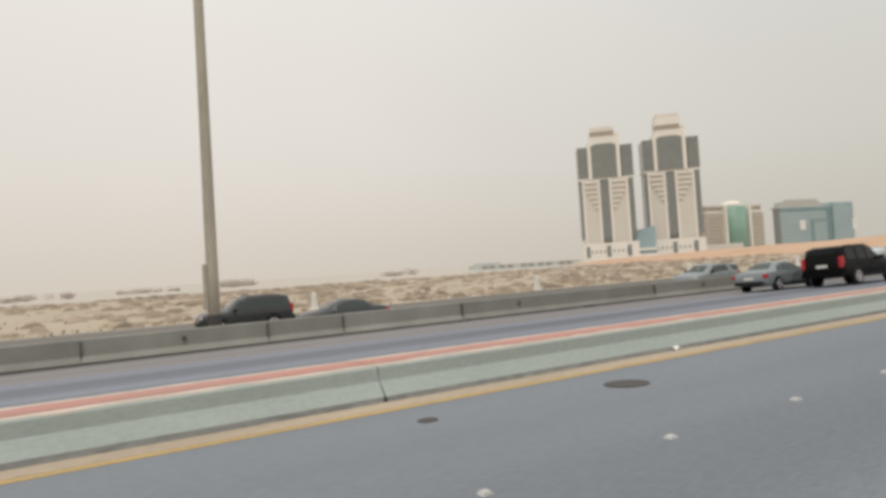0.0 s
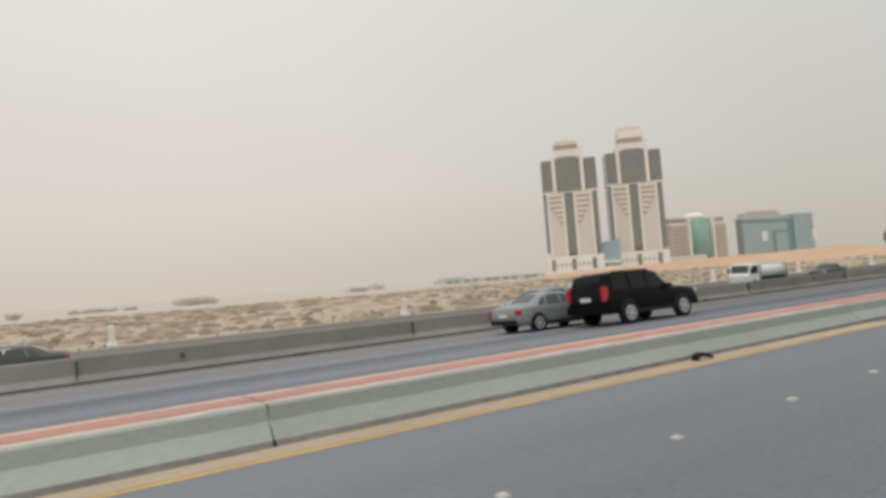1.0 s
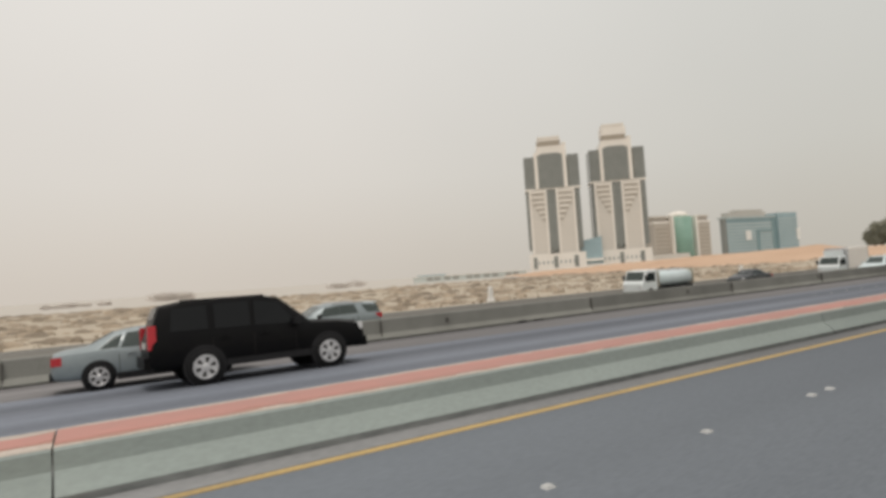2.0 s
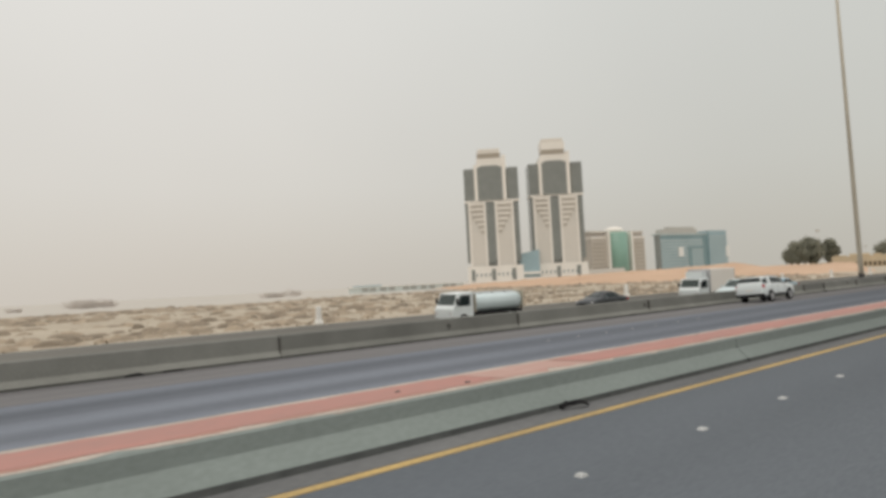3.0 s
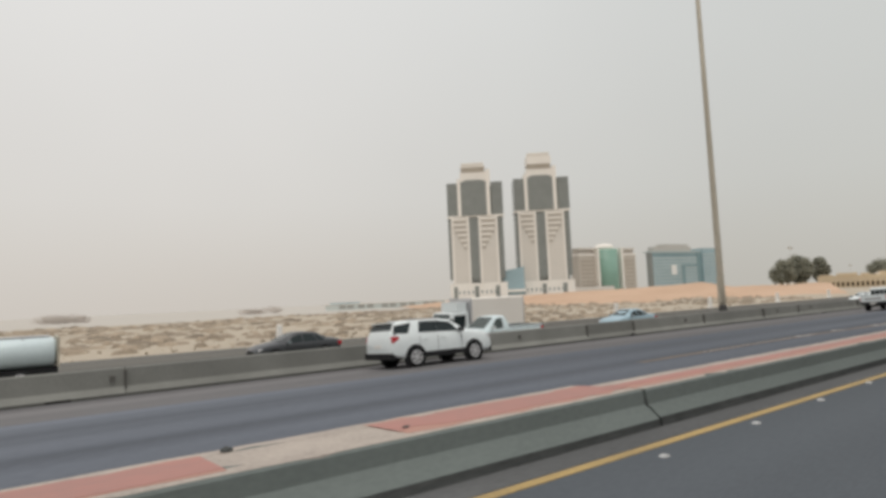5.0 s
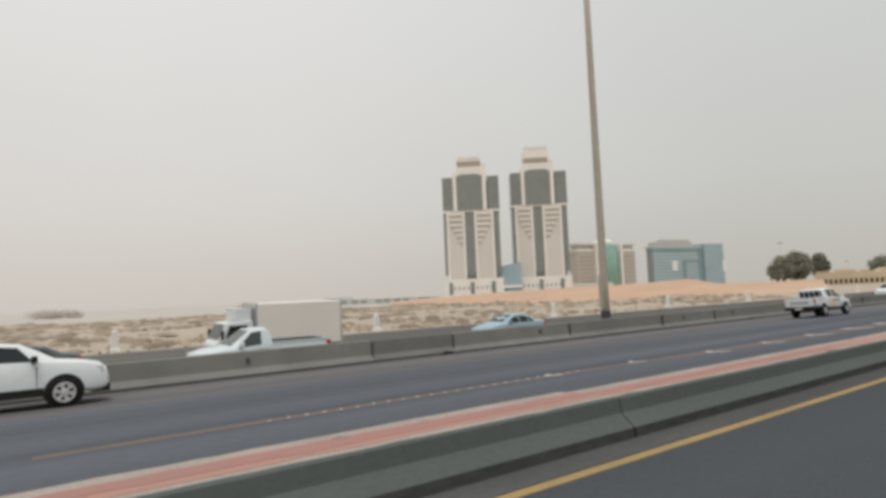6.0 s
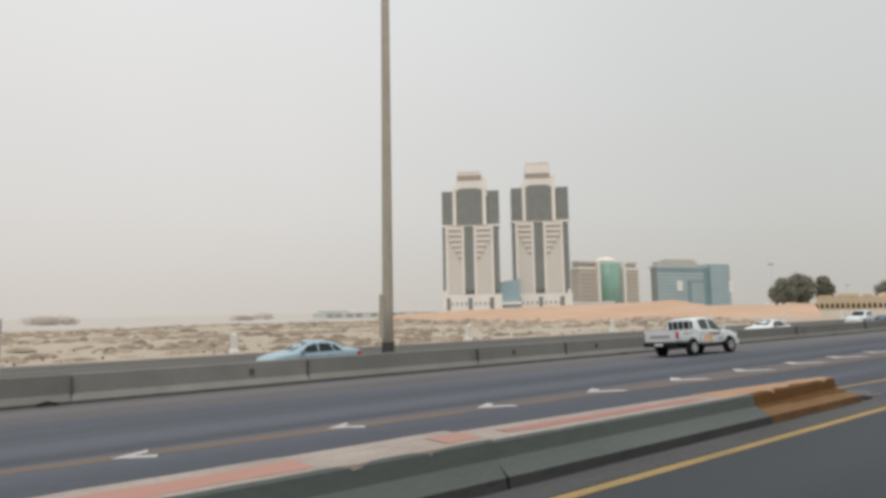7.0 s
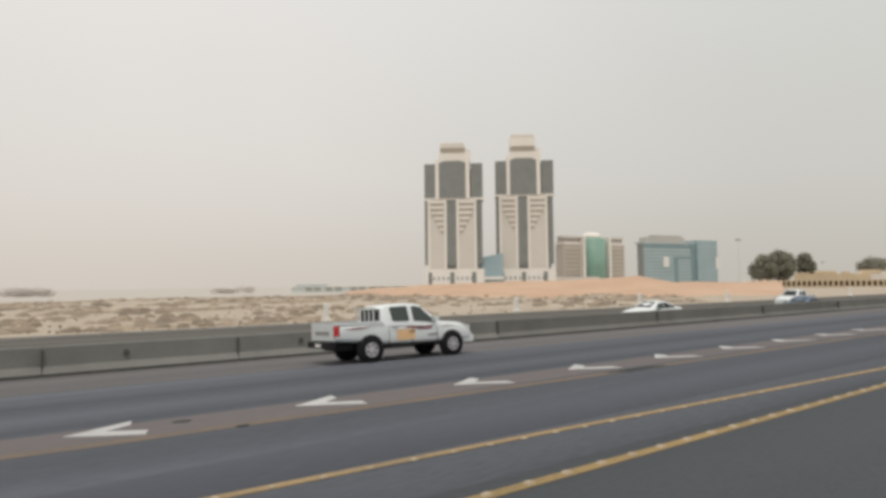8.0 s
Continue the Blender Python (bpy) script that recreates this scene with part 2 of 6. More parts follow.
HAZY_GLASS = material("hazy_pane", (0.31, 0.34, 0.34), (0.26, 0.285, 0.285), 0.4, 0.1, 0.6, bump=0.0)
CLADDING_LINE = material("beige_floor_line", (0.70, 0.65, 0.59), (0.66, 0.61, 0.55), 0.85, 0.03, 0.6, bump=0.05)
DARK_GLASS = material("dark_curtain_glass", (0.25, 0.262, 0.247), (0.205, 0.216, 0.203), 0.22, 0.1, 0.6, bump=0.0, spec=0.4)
TEAL_GLASS = material("teal_glass", (0.33, 0.44, 0.475), (0.27, 0.37, 0.40), 0.2, 0.06, 0.4, bump=0.0)
BROWN_WALL = material("brown_grey_masonry", (0.56, 0.51, 0.45), (0.51, 0.465, 0.41), 0.85, 0.1, 0.7, bump=0.05)
GREEN_BAND = material("green_glass_band", (0.33, 0.49, 0.415), (0.29, 0.44, 0.37), 0.45, 0.06, 0.4, bump=0.0, spec=0.3)
GREEN_GLASS = material("green_glass", (0.26, 0.43, 0.355), (0.22, 0.375, 0.305), 0.45, 0.06, 0.4, bump=0.0)
WALL_TAN = material("tan_masonry", (0.66, 0.545, 0.385), (0.57, 0.465, 0.325), 0.9, 0.1, 1.0, bump=0.1)
BARRIER_FOOT = material("dark_barrier_foot", (0.10, 0.096, 0.086), (0.055, 0.053, 0.048), 0.95, 0.7, 20, bump=0.2, spec=0.15, stretch=(0.3, 1, 1))
DARK_JOINT = material("dark_joint", (0.11, 0.105, 0.095), (0.08, 0.075, 0.068), 0.9, 1, 5, bump=0.0)
SHADED_OPENING = material("opening_shade_brown", (0.15, 0.115, 0.08), (0.10, 0.078, 0.055), 0.9, 1, 5, bump=0.0, spec=0.15)
DARK_OPENING = material("dark_opening", (0.03, 0.027, 0.025), (0.02, 0.018, 0.018), 0.9, 1, 5, bump=0.0, spec=0.1)
# leaf and far shrub colours are raised: haze painted in
LEAF = material("hazed_leaf", (0.30, 0.30, 0.238), (0.258, 0.258, 0.203), 0.85, 0.4, 3, bump=0.0)
BARK = material("bark", (0.12, 0.09, 0.065), (0.07, 0.055, 0.04), 0.95, 1, 8, bump=0.3)
HAZY_SCRUB = material("haze_grey_shrub", (0.63, 0.58, 0.535), (0.56, 0.51, 0.47), 0.95, 0.2, 3, bump=0.0)
PALE_TEAL_WALL = material("pale_teal_wall", (0.60, 0.645, 0.62), (0.55, 0.595, 0.57), 0.85, 0.06, 0.5, bump=0.0)
HAZED_PANE = material("hazed_grey_pane", (0.36, 0.36, 0.335), (0.31, 0.31, 0.29), 0.4, 0.1, 0.6, bump=0.0)
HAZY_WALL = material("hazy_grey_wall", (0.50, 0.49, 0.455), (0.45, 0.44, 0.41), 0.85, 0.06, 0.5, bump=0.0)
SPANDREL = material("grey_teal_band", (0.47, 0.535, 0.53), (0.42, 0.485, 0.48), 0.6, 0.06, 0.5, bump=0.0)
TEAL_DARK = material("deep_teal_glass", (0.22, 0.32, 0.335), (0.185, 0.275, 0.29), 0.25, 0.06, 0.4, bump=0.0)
SCRUB = material("dry_scrub", (0.35, 0.285, 0.215), (0.215, 0.175, 0.13), 0.95, 0.5, 4, bump=0.4, spread=0.7, pieces=0.32)
TUFT = material("dry_twigs", (0.40, 0.33, 0.25), (0.29, 0.235, 0.175), 0.95, 0.5, 5, bump=0.0)
ROCK = material("pale_rubble", (0.60, 0.52, 0.41), (0.42, 0.35, 0.27), 0.95, 0.4, 5, bump=0.3)
TYRE = material("tyre_rubber", (0.022, 0.022, 0.023), (0.014, 0.014, 0.015), 0.9, 4, 40, bump=0.1, spec=0.08)
RUBBER = material("black_plastic", (0.022, 0.022, 0.024), (0.014, 0.014, 0.015), 0.6, 4, 40, bump=0.05, spec=0.15)
ALLOY = material("alloy", (0.66, 0.66, 0.67), (0.50, 0.50, 0.51), 0.4, 4, 20, metal=0.6, bump=0.0)
PAINT_WHITE = material("white_car_paint", (0.75, 0.80, 0.805), (0.69, 0.735, 0.74), 0.4, 0.8, 6, bump=0.0, coat=0.4)
PAINT_BLACK = material("black_car_paint", (0.004, 0.004, 0.005), (0.006, 0.006, 0.006), 0.4, 0.8, 6, bump=0.0, spec=0.08, coat=0.05)
PAINT_SILVER = material("blue_silver_car_paint", (0.27, 0.315, 0.33), (0.23, 0.27, 0.285), 0.4, 0.8, 6, metal=0.3, bump=0.0, coat=0.4)
PAINT_DARK = material("charcoal_car_paint", (0.05, 0.055, 0.062), (0.035, 0.038, 0.043), 0.4, 0.8, 6, metal=0.2, bump=0.0, coat=0.4)
PAINT_BLUE = material("blue_car_paint", (0.10, 0.16, 0.25), (0.07, 0.12, 0.2), 0.4, 0.8, 6, bump=0.0, coat=0.4)
PAINT_PALE = material("pale_white_car_paint", (0.62, 0.71, 0.73), (0.55, 0.64, 0.66), 0.4, 0.8, 6, bump=0.0, coat=0.4)
PAINT_SKY = material("pale_blue_car_paint", (0.33, 0.46, 0.53), (0.28, 0.4, 0.47), 0.4, 0.8, 6, bump=0.0, coat=0.4)
CAR_GLASS = glass("tinted_car_glass", (0.022, 0.03, 0.032), 0.1)
PRIVACY_GLASS = glass("privacy_car_glass", (0.006, 0.007, 0.008), 0.25)
PALE_CAR_GLASS = glass("pale_car_glass", (0.065, 0.08, 0.077), 0.12)
TAIL_RED = material("tail_light_red", (0.55, 0.03, 0.04), (0.4, 0.02, 0.03), 0.25, 3, 20, bump=0.0)
LAMP_CLEAR = material("clear_lamp", (0.75, 0.75, 0.75), (0.55, 0.55, 0.56), 0.2, 3, 20, bump=0.0)
STRIPE_RED = material("maroon_decal", (0.22, 0.03, 0.05), (0.16, 0.02, 0.04), 0.4, 3, 20, bump=0.0)
STRIPE_GREY = material("grey_decal", (0.34, 0.33, 0.33), (0.28, 0.27, 0.27), 0.4, 3, 20, bump=0.0)
DECAL_ORANGE = material("orange_decal", (0.8, 0.54, 0.29), (0.72, 0.47, 0.25), 0.5, 3, 20, bump=0.0)


# ---------------- mesh helpers ----------------
def mesh_of(bm, name, mats, smooth=False):
    me = bpy.data.meshes.new(name)
    bmesh.ops.recalc_face_normals(bm, faces=bm.faces)
    bm.to_mesh(me)
    bm.free()
    for mt in (mats if isinstance(mats, (list, tuple)) else [mats]):
        me.materials.append(mt)
    if smooth:
        for f in me.polygons:
            f.use_smooth = True
    return me


def part(name, bm, mats, parent=None, label="", smooth=False):
    ob = new(name, mesh_of(bm, name, mats, smooth))
    if parent is not None:
        ob.parent = parent
    if label:
        ob["label"] = label
    return ob


def empty(name, m, label, category, group="", kind=""):
    ob = new(name)
    ob.matrix_world = m
    return tagged(ob, label, category, group, kind)


def box(bm, x0, x1, y0, y1, z0, z1, mat=0):
    v = [bm.verts.new(p) for p in ((x0, y0, z0), (x1, y0, z0), (x1, y1, z0), (x0, y1, z0), (x0, y0, z1), (x1, y0, z1), (x1, y1, z1), (x0, y1, z1))]
    fs = []
    for idx in ((0, 3, 2, 1), (4, 5, 6, 7), (0, 1, 5, 4), (1, 2, 6, 5), (2, 3, 7, 6), (3, 0, 4, 7)):
        f = bm.faces.new([v[i] for i in idx])
        f.material_index = mat
        fs.append(f)
    return v


def slab(x0, x1, y0, y1, z0, z1):
    bm = bmesh.new()
    box(bm, x0, x1, y0, y1, z0, z1)
    return bm


def prism(profile, x0, x1, mats=None):
    """A (y, z) profile drawn out along x; mats gives a material index for each side."""
    bm = bmesh.new()
    a = [bm.verts.new((x0, y, z)) for y, z in profile]
    b = [bm.verts.new((x1, y, z)) for y, z in profile]
    n = len(profile)
    for i in range(n):
        f = bm.faces.new((a[i], a[(i + 1) % n], b[(i + 1) % n], b[i]))
        if mats:
            f.material_index = mats[i]
    bm.faces.new(a)
    bm.faces.new(b[::-1])
    return bm


def lathe(profile, n=16, axis="z"):
    """Rings of (radius, height) joined round an axis."""
    bm = bmesh.new()
    rings = []
    for r, h in profile:
        ring = []
        for k in range(n):
            a = 2 * math.pi * k / n
            c, s = r * math.cos(a), r * math.sin(a)
            ring.append(bm.verts.new((c, s, h) if axis == "z" else (c, h, s)))
        rings.append(ring)
    for r0, r1 in zip(rings, rings[1:]):
        for k in range(n):
            bm.faces.new((r0[k], r0[(k + 1) % n], r1[(k + 1) % n], r1[k]))
    bm.faces.new(rings[0])
    bm.faces.new(rings[-1][::-1])
    return bm


# ---------------- ground and roads ----------------
def relief(x, y):
    h = 0.55 * (noise.noise((x * 0.045, y * 0.06, 0)) + 0.6 * noise.noise((x * 0.11, y * 0.17, 3)) + 0.45 * noise.noise((x * 0.26, y * 0.42, 7)))
    return h


def build_ground():
    bm = bmesh.new()
    xs = [-4300, -1500, -600, -250] + [-120 + 2.0 * i for i in range(241)] + [420, 520, 700, 1000, 1600, 2600, 4300]
    ys = [-4300, -1000, -200, -60, -14, 46.0, 48.0] + [48.5 + 1.2 * i for i in range(50)] + [108 + 6.0 * i for i in range(22)] + [250, 300, 360, 450, 600, 900, 1500, 2600, 4300]
    grid = []
    for y in ys:
        row = []
        for x in xs:
            z = -1.3
            if y > 48:
                k = min(1, (y - 46) / 14) * (1 if y < 240 else 0.3)
                z = -0.86 + 0.26 * min(1, (y - 48) / 45) + k * (0.15 + relief(x, y)) - 0.0095 * (min(y, 1600) - 46)
            row.append(bm.verts.new((x, y, z)))
        grid.append(row)
    for r0, r1 in zip(grid, grid[1:]):
        for i in range(len(xs) - 1):
            f = bm.faces.new((r0[i], r0[i + 1], r1[i + 1], r1[i]))
            # far cells take the paler sand: haze painted into the ground
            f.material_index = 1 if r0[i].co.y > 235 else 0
    ob = part("ground", bm, [SAND, HAZED_SAND], smooth=True)
    tagged(ob, "pale sandy desert ground with low mounds", "ground", kind="structure")


build_ground()

X0, X1 = -700.0, 1500.0
CROSSFALL, FOOT_Y = 0.0582, 20.58             # both roads lean down towards the median barrier
LEAN = -math.degrees(math.atan(CROSSFALL))


def road_z(y):
    return CROSSFALL * (FOOT_Y - y)


def strip(x0, x1, y0, y1, lift=0.0, deep=0.5):
    """A road layer that follows the crossfall."""
    return prism([(y0, road_z(y0) + lift), (y1, road_z(y1) + lift), (y1, road_z(y1) - deep), (y0, road_z(y0) - deep)], x0, x1)


def ribbon(points, width, lift):
    """A painted line that follows (x, y) points on the crossfall."""
    bm = bmesh.new()
    prev = None
    for x, y in points:
        row = [bm.verts.new((x, y + dy, road_z(y + dy) + dz)) for dy, dz in ((-width / 2, lift - 0.05), (-width / 2, lift), (width / 2, lift), (width / 2, lift - 0.05))]
        if prev:
            for i in range(3):
                bm.faces.new((prev[i], prev[i + 1], row[i + 1], row[i]))
        prev = row
    return bm


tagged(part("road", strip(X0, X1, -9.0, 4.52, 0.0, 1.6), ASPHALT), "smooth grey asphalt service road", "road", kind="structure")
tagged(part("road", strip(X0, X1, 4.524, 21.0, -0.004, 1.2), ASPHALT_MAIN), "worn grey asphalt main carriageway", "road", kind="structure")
tagged(part("road", prism([(21.0, -0.33), (48.4, -0.76), (48.4, -1.6), (21.0, -1.6)], X0, X1), ASPHALT_FAR), "grey-brown asphalt of the opposite carriageway", "road", kind="structure")
tagged(part("embankment", prism([(-9.0, road_z(-9.0) - 0.02), (-22.0, -1.35), (-22.0, -1.9), (-9.0, -1.9)], X0, X1), SAND), "sandy embankment below the service road", "ground", kind="structure")
tagged(part("gutter", strip(27.0, 105.2, 4.32, 4.72, 0.005, 0.2), GUTTER), "dusty concrete gutter strip along the divider", "gutter", kind="structure")
tagged(part("gutter", strip(X0, 26.99, 4.32, 4.72, 0.005, 0.2), SANDY_GUTTER), "beige sand-filled gutter beside the divider", "gutter", kind="structure")
tagged(part("yellow_line", strip(X0, X1, 4.165, 4.29, 0.006, 0.1), YELLOW_LINE), "faded yellow edge line on asphalt", "road marking", kind="structure")
tagged(part("yellow_line", ribbon([(105.6, 5.88), (109.0, 5.66), (113.9, 5.46), (117.3, 5.24), (121.7, 4.95), (128.0, 4.62), (136.0, 4.45), (X1, 4.44)], 0.12, 0.004), YELLOW_WORN), "faded yellow edge line on asphalt", "road marking", kind="structure")
tagged(part("edge_line", slab(X0, X1, 46.8, 46.95, -1.0, -0.728), WHITE_LINE), "worn white edge line", "road marking", kind="structure")
tagged(part("ochre_line", ribbon([(81.0, 10.02), (91.0, 10.0), (95.0, 9.52), (103.0, 9.22), (110.0, 8.64), (118.0, 8.42), (140.0, 8.30)], 0.28, 0.0), WORN_OCHRE), "faint worn ochre lane line", "road marking", kind="structure")


def stained_band():
    bm = bmesh.new()
    pts = [(88.0, 9.82), (98.0, 9.35), (108.0, 8.72), (140.0, 8.72), (140.0, 9.91), (88.0, 9.91)]
    hi = [bm.verts.new((x, y, road_z(y) - 0.002)) for x, y in pts]
    lo = [bm.verts.new((x, y, road_z(y) - 0.1)) for x, y in pts]
    bm.faces.new(hi)
    for k in range(6):
        bm.faces.new((lo[k], lo[(k + 1) % 6], hi[(k + 1) % 6], hi[k]))
    return bm


tagged(part("stained_band", stained_band(), GUTTER_STAIN), "brownish dusty band between lanes", "road marking", kind="structure")
def resurfaced_strip():
    """Darker relaid asphalt that widens away from the divider's end."""
    bm = bmesh.new()
    pts = [(106.5, 5.95), (110.0, 5.70), (145.0, 5.60), (145.0, 8.3), (122.0, 8.0), (116.0, 7.15), (112.0, 6.8), (108.0, 6.55), (106.5, 6.3)]
    hi = [bm.verts.new((x, y, road_z(y) - 0.0015)) for x, y in pts]
    lo = [bm.verts.new((x, y, road_z(y) - 0.1)) for x, y in pts]
    bm.faces.new(hi)
    for k in range(9):
        bm.faces.new((lo[k], lo[(k + 1) % 9], hi[(k + 1) % 9], hi[k]))
    return bm


tagged(part("relaid_strip", resurfaced_strip(), ASPHALT_DARK), "darker relaid asphalt beside the worn yellow line", "road", kind="structure")
tagged(part("patched_lane", strip(X0, X1, 15.6, 20.5, -0.002, 0.1), ASPHALT_PALE), "paler brownish worn asphalt beside the barrier", "road", kind="structure")
tagged(part("sand_patch", strip(105.35, 106.3, 4.72, 5.4, -0.001, 0.05), GUTTER), "dusty sand patch beyond the divider end", "sand", kind="structure")
tagged(part("lane_line", strip(X0, 84.0, 6.62, 6.72, 0.0, 0.1), WHITE_LINE_WORN), "thin worn pale lane edge line", "road marking", kind="structure")


# ---------------- far barrier of concrete segments ----------------
JOINTS = [-1.0, 4.9, 7.8, 13.2, 25.1, 37.15, 48.7, 60.5, 71.0, 82.3, 91.7, 95.5, 102.5, 110.0, 115.3, 126.4]
JOINTS = [-1.0 - 11.6 * k for k in range(17, 0, -1)] + JOINTS + [126.4 + 11.4 * k for k in range(1, 22)]


def build_barrier(x0, x1, hole, slot):
    """One cast length of the median barrier; hole and slot are places along it, or None."""
    n = x1 - x0
    ob = empty("concrete_barrier", pose(x0, 20.58 + random.uniform(-0.012, 0.012), -0.004), "weathered grey concrete road barrier segment", "barrier", "median barrier segments")
    prof = [(0.0, -0.3), (0.0, 0.09), (0.18, 0.27), (0.22, 0.79), (0.25, 0.82), (0.40, 0.82), (0.43, 0.79), (0.51, 0.30), (0.65, 0.09), (0.65, -0.3)]
    part("body", prism(prof, 0.012, n - 0.012), CONCRETE, ob)
    # thin strip along the foot, darker than the body
    part("foot", slab(0.02, n - 0.02, -0.010, 0.2, -0.3, 0.055), BARRIER_FOOT, ob, "dark foot strip")
    part("joint_filler", slab(-0.022, 0.022, 0.10, 0.50, 0.0, 0.74), DARK_JOINT, ob, "dark gap between segments")
    if hole is not None:
        part("lifting_hole", slab(hole, hole + 0.13, 0.14, 0.3, 0.44, 0.60), DARK_JOINT, ob, "dark lifting hole")
    if slot is not None:
        part("drain_slot", slab(slot, slot + 0.62, -0.016, 0.1, 0.0, 0.07), DARK_OPENING, ob, "dark drain slot at the foot")


HOLES = (-8.0, 2.0, 16.2, 29.0, 40.2, 56.3, 70.6, 87.0, 100.5, 112.0, 117.4, 138.0, 160.0)
SLOTS = (-6.0, 20.0, 44.8, 69.0, 95.0, 119.0, 143.0)
for a, b in zip(JOINTS, JOINTS[1:]):
    build_barrier(a, b, next((h - a for h in HOLES if a + 0.3 < h < b - 0.3), None), next((h - a for h in SLOTS if a + 0.3 < h < b - 0.9), None))


# ---------------- near divider with red top ----------------
def ragged(x0, x1, y0, y1, z, seed, wobble=0.02):
    """A thin painted strip whose long edges are worn uneven."""
    rnd = random.Random(seed)
    n = max(2, int((x1 - x0) / 0.22))
    bm = bmesh.new()
    prev = None
    for k in range(n + 1):
        x = x0 + (x1 - x0) * k / n
        chip = rnd.uniform(0.06, 0.16) if rnd.random() < 0.07 else 0
        a, b = y0 + rnd.gauss(0, wobble) + chip, y1 + rnd.gauss(0, wobble)
        row = [bm.verts.new((x, a, z - 0.04)), bm.verts.new((x, a, z)), bm.verts.new((x, b, z)), bm.verts.new((x, b, z - 0.04))]
        if prev:
            for i in range(3):
                bm.faces.new((prev[i], prev[i + 1], row[i + 1], row[i]))
        prev = row
    return bm


def build_divider(x0, x1, red, near, far, r0, r1, h, f=0.065):
    ob = empty("divider_segment", pose(x0, 0, road_z(0), LEAN), "grey-green concrete divider segment with red painted top", "barrier", "divider segments")
    n = x1 - x0
    sides = [(4.74, f), (near - 0.022, h * 0.585), (near - 0.012, h - 0.02), (near + 0.01, h), (far - 0.01, h), (far + 0.015, h - 0.02), (far + 0.07, h * 0.6), (far + 0.23, f)]
    foot = [(4.72, -0.1), (4.735, f - 0.002), (far + 0.235, f - 0.002), (far + 0.25, -0.1)]
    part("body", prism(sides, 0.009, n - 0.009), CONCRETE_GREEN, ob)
    # foot is darker than the body above it
    part("foot", prism(foot, 0.02, n - 0.02), DARK_GREY, ob, "dark grey foot")
    part("joint_filler", prism([(4.80, 0), (near + 0.02, h - 0.05), (far - 0.02, h - 0.05), (far + 0.15, 0)], -0.010, 0.010), DARK_GREY, ob, "dark open joint")
    seed = int(x0 * 10)
    part("top_strip", ragged(0.006, n - 0.006, near + 0.02, r0 + 0.03, h + 0.003, seed, 0.012), KERB_TOP, ob, "pale worn edge strip")
    part("top_strip", ragged(0.006, n - 0.006, r1 - 0.03, far - 0.02, h + 0.003, seed + 1, 0.012), KERB_TOP, ob, "pale worn edge strip")
    part("top_strip", ragged(0.006, n - 0.006, r0 + 0.02, r1 - 0.02, h + 0.001, seed + 5, 0.0), KERB_TOP, ob)
    for a, b in red:
        if x0 < 70:
            part("faded_fringe", ragged(a - x0 + 0.008, b - x0 - 0.008, r0 - 0.05, r1 + 0.045, h + 0.006, seed + 4, 0.03), FADED_RED, ob, "sun-bleached salmon fringe")
            part("red_strip", ragged(a - x0 + 0.012, b - x0 - 0.012, r0 + 0.02, r1 - 0.01, h + 0.010, seed + 2), RED_PAINT, ob, "faded red painted strip")
            continue
        part("salmon_strip", ragged(a - x0 + 0.008, b - x0 - 0.008, r0, r1, h + 0.007, seed + 2), FADED_RED, ob, "sun-bleached salmon strip")
        if a < 92:
            part("red_strip", ragged(a - x0 + 0.01, min(b, 92.3) - x0 - 0.01, r0 + 0.30 * (r1 - r0), r1 - 0.03, h + 0.011, seed + 3, 0.016), RED_PAINT, ob, "faded red painted strip")
    return ob


def loft(rows):
    """Closed profiles of equal length, given as (x, [(y, z), ...]), joined along x."""
    bm = bmesh.new()
    rings = [[bm.verts.new((x, y, z)) for y, z in prof] for x, prof in rows]
    for a, b in zip(rings, rings[1:]):
        for i in range(len(a)):
            bm.faces.new((a[i], a[(i + 1) % len(a)], b[(i + 1) % len(a)], b[i]))
    bm.faces.new(rings[0])
    bm.faces.new(rings[-1][::-1])
    return bm


